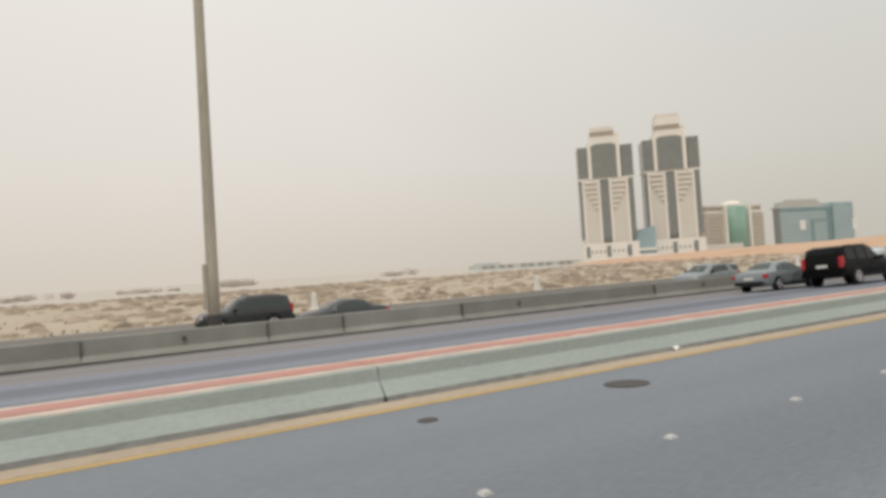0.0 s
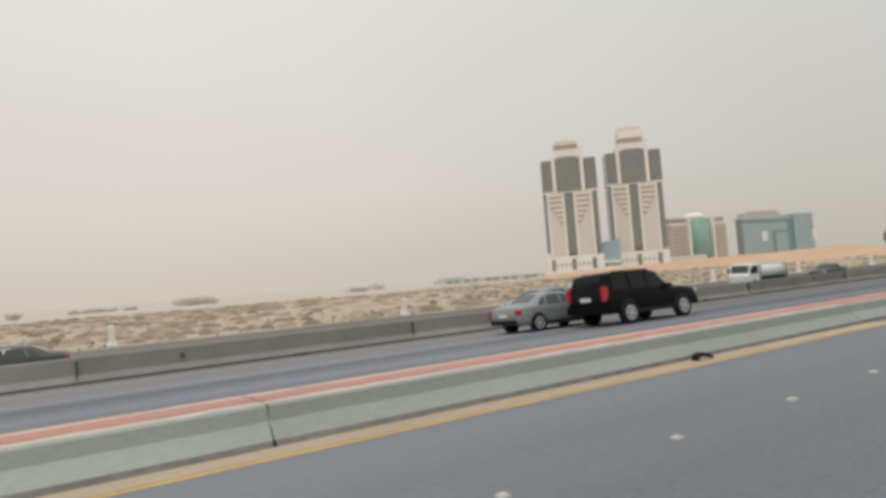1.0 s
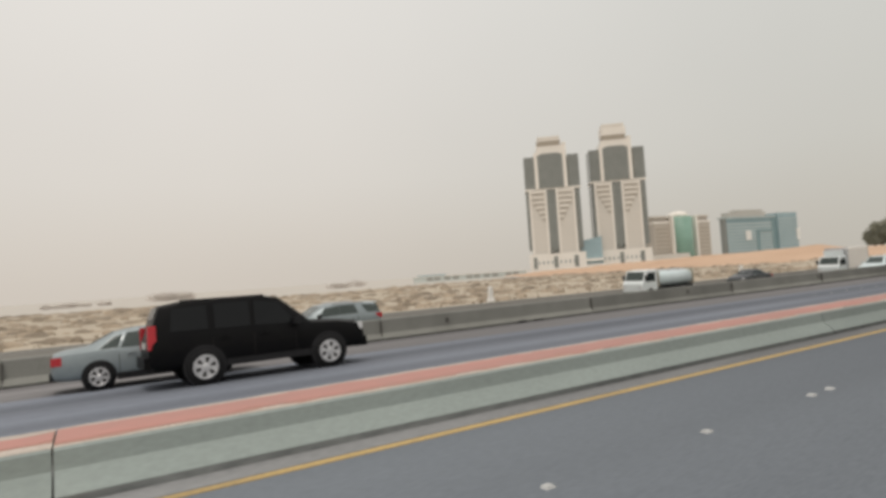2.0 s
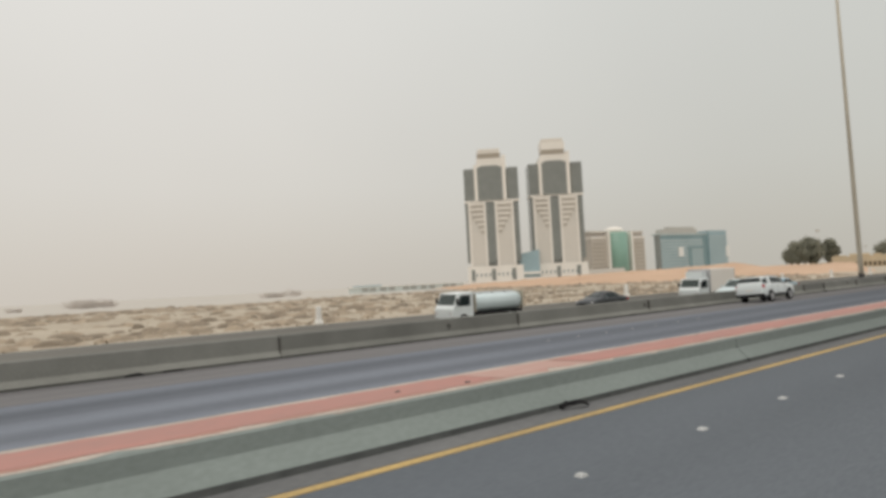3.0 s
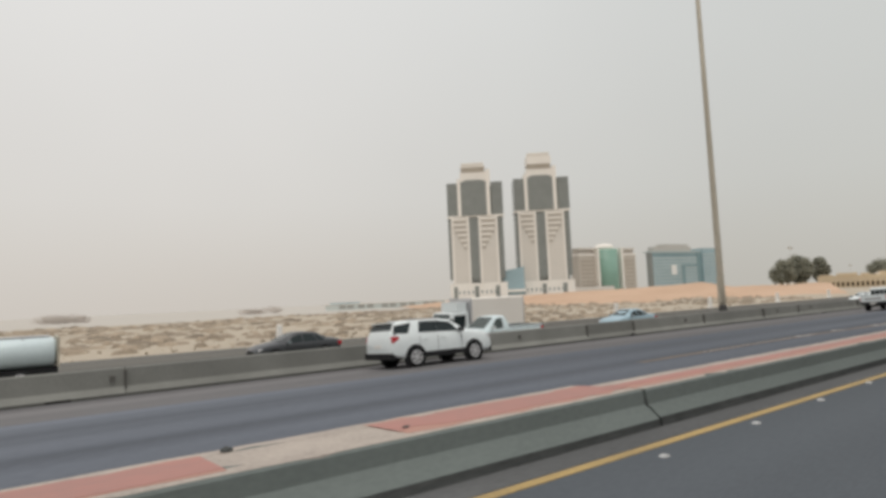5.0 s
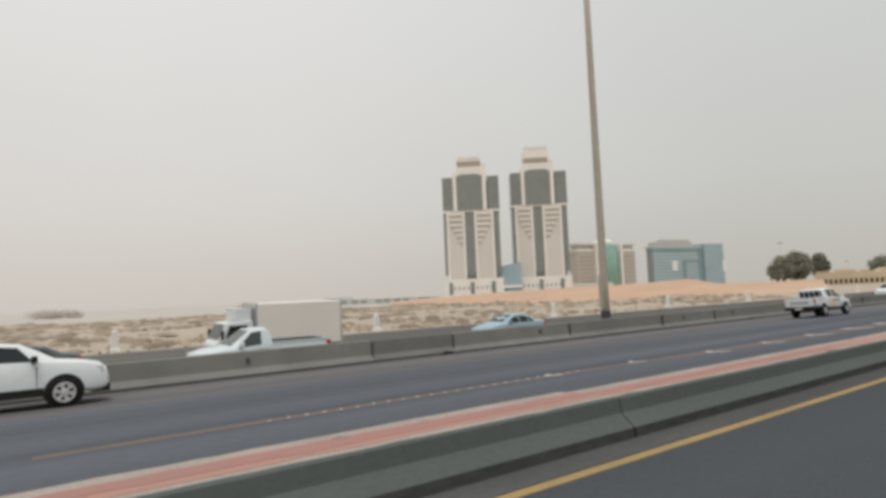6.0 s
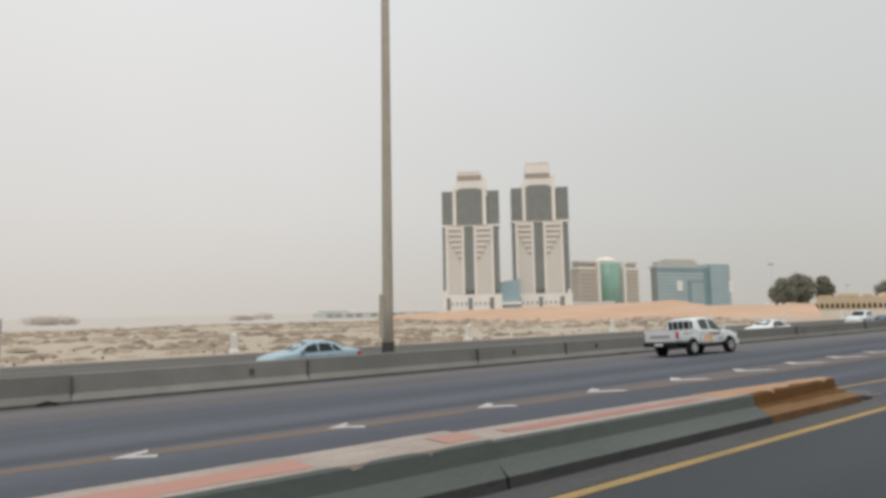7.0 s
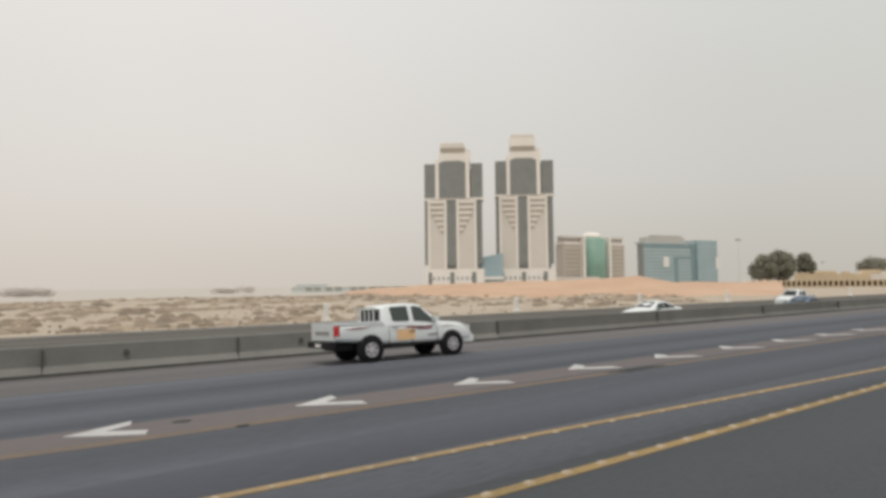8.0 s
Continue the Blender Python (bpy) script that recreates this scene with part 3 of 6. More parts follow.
def build_divider_end(x0, x1, ochre):
    """The last segment, which narrows to a painted nose."""
    ob = empty("divider_segment", pose(x0, 0, road_z(0), LEAN), "last divider segment with a chipped ochre painted end", "barrier", "divider segments")
    rnd = random.Random(9)

    def side(x):
        u = (x - x0) / (x1 - x0)
        near, far, h = 4.95 + 0.13 * max(0, u - 0.62) / 0.38, 5.62 - 0.20 * u - 0.14 * max(0, u - 0.62) / 0.38, 0.375 - 0.02 * u
        return near, far, h

    def prof(x):
        near, far, h = side(x)
        return [(4.74, 0.10), (near - 0.022, h * 0.585), (near - 0.012, h - 0.02), (near + 0.01, h), (far - 0.01, h), (far + 0.015, h - 0.02), (far + 0.07, h * 0.6), (far + 0.23, 0.10)]

    def foot(x):
        far = side(x)[1]
        return [(4.72, -0.1), (4.735, 0.098), (far + 0.235, 0.098), (far + 0.25, -0.1)]

    def top(a, b, lo, hi, lift, wobble):
        bm = bmesh.new()
        prev = None
        n = int((b - a) / 0.2)
        for k in range(n + 1):
            x = a + (b - a) * k / n
            near, far, h = side(x)
            w = far - near
            y0 = near + lo * w + rnd.gauss(0, wobble) + (rnd.uniform(0.02, 0.07) if rnd.random() < 0.15 else 0) * (wobble > 0.015)
            y1 = near + hi * w + rnd.gauss(0, wobble * 0.4)
            row = [bm.verts.new((x - x0, y, h + z)) for y, z in ((y0, lift - 0.04), (y0, lift), (y1, lift), (y1, lift - 0.04))]
            if prev:
                for i in range(3):
                    bm.faces.new((prev[i], prev[i + 1], row[i + 1], row[i]))
            prev = row
        return bm

    xs = [x0 + 0.02, x0 + (x1 - x0) * 0.4, x0 + (x1 - x0) * 0.62]
    xs = [x for x in xs if x < ochre] + [ochre]
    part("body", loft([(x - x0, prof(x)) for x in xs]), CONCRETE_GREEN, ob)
    part("foot", loft([(x - x0, foot(x)) for x in xs]), DARK_GREY, ob, "dark grey foot")
    xe = [ochre, (ochre + x1) / 2, x1 - 0.04, x1]
    end = [(x - x0, prof(x)) for x in xe[:3]]
    end.append((x1 - x0 - 0.0, [(y + (5.15 - y) * 0.08, z * 0.93) for y, z in prof(x1)]))
    part("painted_end", loft(end), END_OCHRE, ob, "chipped ochre yellow painted end")
    # slope coloured paler than the face above, as if catching skylight
    part("lit_apron", loft([(x - x0, [(4.736, 0.102), (side(x)[0] - 0.028, side(x)[2] * 0.57), (side(x)[0] + 0.02, side(x)[2] * 0.57), (4.80, 0.102)]) for x in xe[:3]]), LIT_OCHRE, ob, "lower slope painted in a paler, lit ochre")
    part("painted_foot", loft([(x - x0, foot(x)) for x in xe]), OCHRE_DARK, ob, "dark brown painted foot")
    part("joint_filler", prism([(4.80, 0), (4.97, 0.32), (5.6, 0.32), (5.75, 0)], -0.014, 0.014), DARK_GREY, ob, "dark open joint")
    part("top_strip", top(x0 + 0.02, ochre, 0.02, 0.98, 0.002, 0.008), KERB_TOP, ob, "pale worn top")
    part("worn_top", top(ochre - 0.5, x1 - 0.03, 0.10, 1.0, 0.006, 0.034), END_TOP, ob, "orange-stained worn top")
    part("red_strip", top(x0 + 0.4, 101.4, 0.30, 0.60, 0.008, 0.014), RED_PAINT, ob, "faded red painted strip")


BREAKS = [2.8 - 11.8 * k for k in range(12, 0, -1)] + [2.8, 15.1, 26.8, 38.3, 50.2, 62.1, 74.0, 85.9, 97.8]
for k, a in enumerate(BREAKS, -12):
    b = BREAKS[k + 13] if k < 8 else 104.9
    if k == 8:
        build_divider_end(a, 104.9, 102.2)
    elif k == 7:
        build_divider(a, b, [(a, 96.2), (97.4, b)], 4.90, 5.66, 5.03, 5.40, 0.395, 0.10)
    elif k == 6:
        build_divider(a, b, [(a, b)], 4.90, 5.76, 5.05, 5.50, 0.40, 0.10)
    elif k == 5:
        build_divider(a, b, [(a, 69.4), (70.9, b)], 4.93, 6.0, 5.14, 5.80, 0.40, 0.085)
    elif k == 3:
        worn = build_divider(a, b, [(a, 45.3), (46.9, b)], 4.92, 6.12, 5.12, 5.90, 0.40)
        part("bleached_strip", ragged(45.32 - a, 46.88 - a, 5.08, 5.93, 0.407, 77, 0.03), BLEACHED_RED, worn, "bleached pink worn stretch")
    elif k < 2:
        build_divider(a, b, [(a, b)], 4.92, 6.12, 5.28, 5.80, 0.40)
    else:
        build_divider(a, b, [(a, b)], 4.92, 6.12, 5.12, 5.90, 0.40)


# ---------------- arrows, studs, manholes ----------------
def build_arrow(x):
    bm = bmesh.new()
    pts_bar = [(0.0, 0.0), (0.84, -0.69), (0.92, -0.36), (0.46, -0.02), (0.80, 0.28), (0.86, 0.62)]
    lo = [bm.verts.new((px, py, -0.05)) for px, py in pts_bar]
    hi = [bm.verts.new((px, py, 0.0)) for px, py in pts_bar]
    bm.faces.new(hi)
    for i in range(6):
        bm.faces.new((lo[i], lo[(i + 1) % 6], hi[(i + 1) % 6], hi[i]))
    ob = part("arrow_marking", bm, WHITE_LINE)
    ob.matrix_world = pose(x, 9.5, road_z(9.5) + 0.006, LEAN)
    return tagged(ob, "worn white arrow painted on the asphalt", "road marking", "white lane arrows")


first_arrow = build_arrow(95.35)
for k in range(1, 14):
    size = {1: 0.55, 2: 0.68, 3: 0.8, 4: 0.88, 5: 0.96}.get(k, 1.0)          # the first arrows are smaller
    copy_thing(first_arrow, pose(95.35 + 2.92 * k, 9.5, road_z(9.5) + 0.006, LEAN) @ Matrix.Scale(size, 4))
for x in (89.9, 92.75):
    copy_thing(first_arrow, pose(x, 10.0, road_z(10.0) + 0.006, LEAN) @ Matrix.Scale(0.4, 4))
first_arrow.matrix_world = first_arrow.matrix_world @ Matrix.Scale(0.55, 4)


def build_stud(x, y, mt=None, label="small white ceramic road stud"):
    bm = bmesh.new()
    a = [bm.verts.new((dx, dy, 0)) for dx, dy in ((-0.04, -0.036), (0.04, -0.036), (0.04, 0.036), (-0.04, 0.036))]
    b = [bm.verts.new((dx * 0.6, dy * 0.8, 0.018)) for dx, dy in ((-0.04, -0.036), (0.04, -0.036), (0.04, 0.036), (-0.04, 0.036))]
    bm.faces.new(b)
    for i in range(4):
        bm.faces.new((a[i], a[(i + 1) % 4], b[(i + 1) % 4], b[i]))
    ob = part("road_stud", bm, mt or WHITE_LINE)
    ob.matrix_world = pose(x, y, 0.0)
    return tagged(ob, label, "road stud", "lane studs")


first_stud = build_stud(-11.0, 0.82)
first_stud.matrix_world = pose(-11.0, 0.82, road_z(0.82), LEAN)
# stretches of evenly set studs: from, to, one place, spacing
for a, b, at, gap in ((-9.8, 15.5, 1.97, 1.62), (15.5, 33.0, 17.44, 1.72), (33.0, 42.6, 36.65, 1.68), (42.6, 50.3, 43.97, 1.69), (50.3, 57.9, 51.57, 1.755), (57.9, 64.9, 58.93, 1.71), (64.9, 71.6, 65.69, 1.68), (71.6, 78.6, 72.82, 1.78)):
    x = at - math.floor((at - a) / gap) * gap
    while x < b:
        y = 1.2275 + 0.03686 * x
        copy_thing(first_stud, pose(x, y, road_z(y), LEAN))
        x += gap
for k in range(24):
    copy_thing(first_stud, pose(84.0 + 0.302 * k, 10.0, road_z(10.0) - 0.006, LEAN) @ Matrix.Scale(0.8, 4))
dusty_stud = build_stud(107.765, 4.23, SANDY_STUD, "small dusty cream stud on the yellow line")
dusty_stud.matrix_world = pose(107.765, 4.23, road_z(4.23) + 0.005, LEAN)
for k in range(1, 56):
    copy_thing(dusty_stud, pose(107.765 + 0.405 * k, 4.23, road_z(4.23) + 0.005, LEAN))
for k in range(40):
    x = 108.2 + 0.42 * k
    y = 5.71 - 0.0575 * (x - 108.2)
    copy_thing(dusty_stud, pose(x, y, road_z(y) + 0.003, LEAN) @ Matrix.Scale(0.75, 4))

for x, y, r in ((2.67, 3.41, 0.10), (5.07, 3.23, 0.25)):
    bm = lathe([(r, 0.0), (r, 0.008), (r * 0.92, 0.012), (0.05, 0.012)], 20)
    ob = part("manhole_cover", bm, DARK_STEEL)
    ob.matrix_world = pose(x, y, road_z(y), LEAN)
    tagged(ob, "dark round iron manhole cover in asphalt", "manhole cover")


# ---------------- poles and posts ----------------
def build_pole(x, y=21.7):
    ob = empty("street_lamp", pose(x, y, -0.35), "tall tapered galvanised steel lamp mast behind the barrier", "street lamp", "lamp masts")
    part("pole", lathe([(0.23, 0.0), (0.215, 3.0), (0.17, 15.0), (0.09, 40.0)], 14), STEEL, ob, smooth=True)
    part("base_sleeve", lathe([(0.28, 0.0), (0.28, 0.12), (0.255, 0.14), (0.25, 1.5), (0.232, 1.54)], 14), DARK_STEEL, ob, "dark steel base sleeve")
    bm = slab(-0.33, -0.21, -0.1, 0.1, 1.7, 3.4)
    part("switch_box", bm, STEEL, ob)
    bm = bmesh.new()
    for s in (-1, 1):
        box(bm, -0.05, 0.05, min(0, s * 2.2), max(0, s * 2.2), 39.7, 39.82)
    part("arm", bm, STEEL, ob)
    for s in (-1, 1):
        part("lamp_head", slab(-0.2, 0.2, s * 2.2 - 0.5, s * 2.2 + 0.5, 39.6, 39.85), STEEL, ob)
    return ob


mast = build_pole(3.2)
for x in (-99.8, 106.12, 209.0, 312.0, 415.0):
    copy_thing(mast, pose(x, 21.47, -0.34))

def build_post(x):
    ob = empty("marker_post", pose(x, 49.3, -0.80), "white painted concrete roadside marker post", "marker post", "roadside marker posts")

    def taper(rows):
        bm = bmesh.new()
        rings = [[bm.verts.new((sx * w, sy * w, z)) for sx, sy in ((-1, -1), (1, -1), (1, 1), (-1, 1))] for w, z in rows]
        for a, b in zip(rings, rings[1:]):
            for i in range(4):
                bm.faces.new((a[i], a[(i + 1) % 4], b[(i + 1) % 4], b[i]))
        bm.faces.new(rings[0])
        bm.faces.new(rings[-1])
        return bm

    part("base", taper([(0.31, 0.0), (0.31, 0.22), (0.24, 0.36)]), WHITE_POST, ob)
    part("shaft", taper([(0.225, 0.34), (0.17, 1.5), (0.10, 1.6)]), WHITE_POST, ob)
    return ob


POSTS = [-78.0, -54.7, -31.4, -8.7, 15.0, 39.3, 63.4, 86.6, 107.9, 131.2, 153.5, 175.0, 196.0, 218.0, 240.0, 262.0]
post = build_post(POSTS[0])
for x in POSTS[1:]:
    copy_thing(post, pose(x, 49.3, -0.80, 0, random.uniform(-1.5, 1.5), random.uniform(-6, 6)))


# ---------------- twin towers ----------------
def build_tower(m, w, top, crown, label, band_top):
    """Facade along local x from 0 to w, facing local -y."""
    ob = empty("tower", m, label, "tower", "twin towers")
    d = w * 0.5
    split = top - 31.0
    c = w / 2
    part("podium", slab(-0.5, w + 0.5, 0.0, d, -8.0, 15.0), CREAM, ob)
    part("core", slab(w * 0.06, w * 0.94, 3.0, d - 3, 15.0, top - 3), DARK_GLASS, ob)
    # shaft: two clad wings, corner piers
    for a, b in ((0.06, 0.37), (0.55, 0.88)):
        part("wing", slab(w * a, w * b, 0.0, d * 0.9, 15.0, split), CLADDING_GREY, ob)
        part("wing_border", slab(w * a - 0.4, w * a + 1.7, -0.5, 3, 15.0, split), CREAM, ob)
        part("wing_border", slab(w * b - 1.7, w * b + 0.4, -0.5, 3, 15.0, split), CREAM, ob)
        # stepped cream sunshades that shorten downwards towards the centre strip
        for k in range(6):
            z = split - 2.0 - 5.0 * k
            run = (b - a) * w - 4.5
            cut = run * (0.0, 0.0, 0.08, 0.3, 0.52, 0.72)[k]
            x0, x1 = w * a + 2.2, w * b - 2.2
            if a < 0.4:
                x0 += cut
            else:
                x1 -= cut
            part("sunshade", slab(x0, x1, -1.1, 0.5, z - 2.0, z), CREAM, ob)
            part("window_band", slab(x0, x1, -0.12, 0.5, z - 4.8, z - 2.0), SHADED_BAND, ob)
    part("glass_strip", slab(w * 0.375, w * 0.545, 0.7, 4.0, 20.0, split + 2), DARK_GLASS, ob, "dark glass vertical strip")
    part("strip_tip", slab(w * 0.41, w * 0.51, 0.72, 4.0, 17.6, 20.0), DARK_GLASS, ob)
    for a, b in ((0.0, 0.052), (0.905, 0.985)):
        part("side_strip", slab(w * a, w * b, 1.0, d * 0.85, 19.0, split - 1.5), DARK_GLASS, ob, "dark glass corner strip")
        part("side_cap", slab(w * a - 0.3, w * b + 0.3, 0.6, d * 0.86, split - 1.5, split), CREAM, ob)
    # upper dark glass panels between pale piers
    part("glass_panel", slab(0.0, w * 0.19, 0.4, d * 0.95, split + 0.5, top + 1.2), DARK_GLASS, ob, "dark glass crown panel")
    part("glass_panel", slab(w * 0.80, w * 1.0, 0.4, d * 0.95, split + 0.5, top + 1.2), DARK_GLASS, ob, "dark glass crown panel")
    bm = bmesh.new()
    pr = [(w * 0.25, split + 0.5), (w * 0.71, split + 0.5), (w * 0.71, top + 1.5), (w * 0.62, top + 3.6), (w * 0.34, top + 3.6), (w * 0.25, top + 1.5)]
    f0 = [bm.verts.new((x, -0.6, z)) for x, z in pr]
    f1 = [bm.verts.new((x, d * 0.9, z)) for x, z in pr]
    bm.faces.new(f0)
    bm.faces.new(f1[::-1])
    for i in range(6):
        bm.faces.new((f0[i], f0[(i + 1) % 6], f1[(i + 1) % 6], f1[i]))
    part("centre_glass", bm, DARK_GLASS, ob, "dark glass centre panel")
    for a, b in ((0.19, 0.25), (0.71, 0.775)):
        part("pier", slab(w * a, w * b, -0.9, d * 0.9, split, top + 5), CREAM, ob)
    part("band", slab(-0.3, w + 0.3, 0.2, d * 0.9, split - 1.0, split + 0.6), CREAM, ob)
    # crown
    part("crown_block", slab(w * 0.25, w * 0.72, 1.5, d * 0.8, top, band_top - 4.6), CREAM, ob)
    part("crown_band", slab(w * 0.28, w * 0.69, 1.2, d * 0.78, band_top - 4.6, band_top), BROWN_BAND, ob, "brown band below the roof")
    part("crown_cap", slab(w * 0.265, w * 0.705, 1.0, d * 0.8, band_top, crown - 3.2), CREAM, ob)
    part("crown_line", slab(w * 0.29, w * 0.67, 1.6, d * 0.7, crown - 3.2, crown - 1.6), CLADDING, ob)
    part("crown_top", slab(w * 0.28, w * 0.68, 1.4, d * 0.72, crown - 1.6, crown), CREAM, ob)
    part("crown_shoulder", slab(w * 0.72, w * 0.79, 2.0, d * 0.8, top + 2, band_top - 2), CREAM, ob)
    # podium openings
    for a, b in ((0.06, 0.12), (0.43, 0.50), (0.80, 0.87)):
        part("opening", slab(w * a, w * b, -0.35, 1.0, 1.0, 12.0), DARK_GLASS, ob, "dark glazed opening")
    for k in range(9):
        x = w * (0.14 + 0.08 * k)
        if not 0.42 < x / w < 0.52 and not 0.79 < x / w < 0.88:
            part("window", slab(x, x + 1.6, -0.2, 1.0, 5.0, 8.0), HAZY_GLASS, ob)
    # floor lines on the clad wings
    for k in range(14):
        z = 19.0 + 3.4 * k
        if z < split - 32:
            for a, b in ((0.10, 0.335), (0.585, 0.845)):
                part("floor_line", slab(w * a, w * b, -0.08, 0.3, z, z + 1.3), CLADDING_LINE, ob)
    return ob


UA = -39.0


def facing(cx, cy, w, ang):
    """The pose of a facade w wide whose middle stands at (cx, cy)."""
    return pose(cx - math.cos(radians(ang)) * w / 2, cy - math.sin(radians(ang)) * w / 2, 0, 0, 0, ang)


build_tower(facing(427.6, 432.9, 53.2, UA), 53.2, 110.0, 130.7, "beige office tower with dark glass crown panels", 126.2)
build_tower(facing(488.4, 404.0, 53.6, UA), 53.6, 114.5, 141.0, "taller beige office tower with dark glass crown panels", 129.7)


def build_link():
    ob = empty("glass_hall", facing(454.6, 416.0, 24.0, UA), "teal glass entrance hall with a sloping roof", "building")
    bm = bmesh.new()
    pr = [(0, 7.5), (24.0, 7.5), (24.0, 29.0), (0, 24.5)]
    f0 = [bm.verts.new((x, 1.0, z)) for x, z in pr]
    f1 = [bm.verts.new((x, 14.0, z)) for x, z in pr]
    bm.faces.new(f0)
    bm.faces.new(f1[::-1])
    for i in range(4):
        bm.faces.new((f0[i], f0[(i + 1) % 4], f1[(i + 1) % 4], f1[i]))
    part("glazing", bm, TEAL_GLASS, ob)
    part("canopy", slab(-0.5, 24.5, -2.0, 13.0, 5.2, 7.5), CREAM, ob)
    part("shop_front", slab(0.0, 24.0, 0.5, 13.0, 2.2, 5.2), TEAL_GLASS, ob)
    part("base", slab(-0.5, 24.5, -1.0, 13.0, -8.0, 2.2), CREAM, ob)


build_link()


def build_mid():
    ob = empty("office_block", pose(554.1, 418.6, 0, 0, 0, -8.8) @ Matrix.Diagonal((0.94, 1, 0.97, 1)), "beige office block with a round green glass bay", "building")
    w, h = 86.0, 50.0
    part("wall", slab(0, 24, 0, 13, -1, h - 6), BROWN_WALL, ob)
    part("wall", slab(63, w, 0, 13, -1, h - 6), BROWN_WALL, ob)
    part("wall", slab(22, 64, 5, 13, -1, h - 2), CLADDING, ob)
    for a, b in ((0, 24), (63, w)):
        part("parapet", slab(a - 0.5, b + 0.5, -0.6, 13, h - 8.5, h - 6.0), CREAM, ob)
        part("roof_wall", slab(a + 1, b - 1, 2.0, 11, h - 6.0, h - 1.6), BROWN_WALL, ob)
        part("roof_frame", slab(a, b, 0.6, 12, h - 1.6, h + 0.4), CLADDING_GREY, ob)
        for k in range(8):
            z = 3.5 + 4.4 * k
            part("window_band", slab(a + 2, b - 2, -0.25, 1, z, z + 1.9), BROWN_BAND, ob)
        for k in range(5):
            x = a + 2.5 + (b - a - 5) * k / 4
            part("mullion", slab(x - 0.35, x + 0.35, -0.5, 1, 2.0, h - 9), BROWN_WALL, ob)
    for x0, x1 in ((23.5, 26.5), (60.0, 63.0)):
        part("pier", slab(x0, x1, -4, 12, -1, h), CREAM, ob)
    bay = lathe([(14.8, -1), (14.8, h - 1.5)], 32)
    bmesh.ops.translate(bay, verts=bay.verts, vec=(43.2, 6, 0))
    part("glass_bay", bay, GREEN_GLASS, ob, "rounded green glass bay", True)
    for k in range(12):
        ring = lathe([(14.95, 2 + 3.9 * k), (14.95, 2.7 + 3.9 * k)], 32)
        bmesh.ops.translate(ring, verts=ring.verts, vec=(43.2, 6, 0))
        part("mullion_ring", ring, GREEN_BAND, ob)
    cap = lathe([(11, h - 1.5), (11.2, h + 1.0), (8.5, h + 4.0), (4, h + 5.2)], 24)
    bmesh.ops.translate(cap, verts=cap.verts, vec=(43.2, 6, 0))
    part("dome", cap, CREAM, ob, "low white dome", True)
    part("annexe", slab(-24, 36, -14, -4, -1, 7.5), CLADDING_GREY, ob)


build_mid()


def build_office():
    ob = empty("glass_office", pose(674.5, 415.0, 0, 0, 0, -10.8) @ Matrix.Diagonal((0.9, 1, 0.95, 1)), "wide teal glass office building with horizontal bands", "building")
    w, h = 128.0, 47.0
    part("wall", slab(0, 4, 0, 6, -1, h), DARK_GLASS, ob)
    part("curtain_wall", slab(4, 92, 0.3, 10, -1, h), TEAL_GLASS, ob)
    part("curtain_wall", slab(92, w, -3, 15, -1, h + 5), TEAL_GLASS, ob)
    part("roof_slab", slab(-0.5, 92, -0.6, 10, h, h + 1.6), SPANDREL, ob)
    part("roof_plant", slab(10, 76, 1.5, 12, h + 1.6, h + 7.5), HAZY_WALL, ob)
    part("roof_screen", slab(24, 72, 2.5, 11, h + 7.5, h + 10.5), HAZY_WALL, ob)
    for k in range(11):
        z = 2.0 + 4.1 * k
        part("spandrel", slab(4, 91.8, -0.1, 1, z, z + 1.7), TEAL_DARK if k == 10 else SPANDREL, ob)
        part("spandrel", slab(92.2, w - 0.3, -3.35, 0, z + 0.6, z + 1.7), SPANDREL, ob)
    part("recess", slab(55, 61, -0.4, 1, -1, 31), TEAL_DARK, ob)
    part("recess", slab(84, 92, -0.4, 1, -1, h), TEAL_DARK, ob)
    part("recess", slab(55, 84, -0.42, 1, 29, 31.5), TEAL_DARK, ob)
    part("sign_panel", slab(36, 45, -0.9, 0.5, 19, 31), WHITE_POST, ob, "white sign panel")
    part("sign_panel", slab(w - 3, w + 3.5, -3.6, -1, 17, 31), WHITE_POST, ob, "white sign panel")


build_office()


# ---------------- low buildings, sand berm ----------------
def build_low_row():
    dx, dy = 391.0 - 294.6, 438.0 - 485.1
    ang = math.degrees(math.atan2(dy, dx))
    n = math.hypot(dx, dy)
    ob = empty("low_building", pose(294.6, 485.1, -4.9, 0, 0, ang), "long low whitewashed building with dark windows", "building")
    part("wall", slab(0, n, 0, 10, 0, 5.0), PALE_TEAL_WALL, ob)
    part("roof", slab(-0.5, n + 0.5, -0.6, 10.5, 5.0, 5.7), CREAM, ob)
    part("upper_wall", slab(4, 30, 1, 9, 5.7, 7.0), TEAL_GLASS, ob)
    k, x = 0, 12.0
    while x < n - 8:
        part("window", slab(x, x + 5.6, -0.25, 0.5, 1.6, 4.6), HAZED_PANE, ob)
        x += (7.0, 9.5, 8.0, 13.0)[k % 4]
        k += 1


build_low_row()


def lerp(table, v):
    for (a, p), (b, q) in zip(table, table[1:]):
        if v <= b:
            return p + (q - p) * max(0, (v - a) / (b - a))
    return table[-1][1]


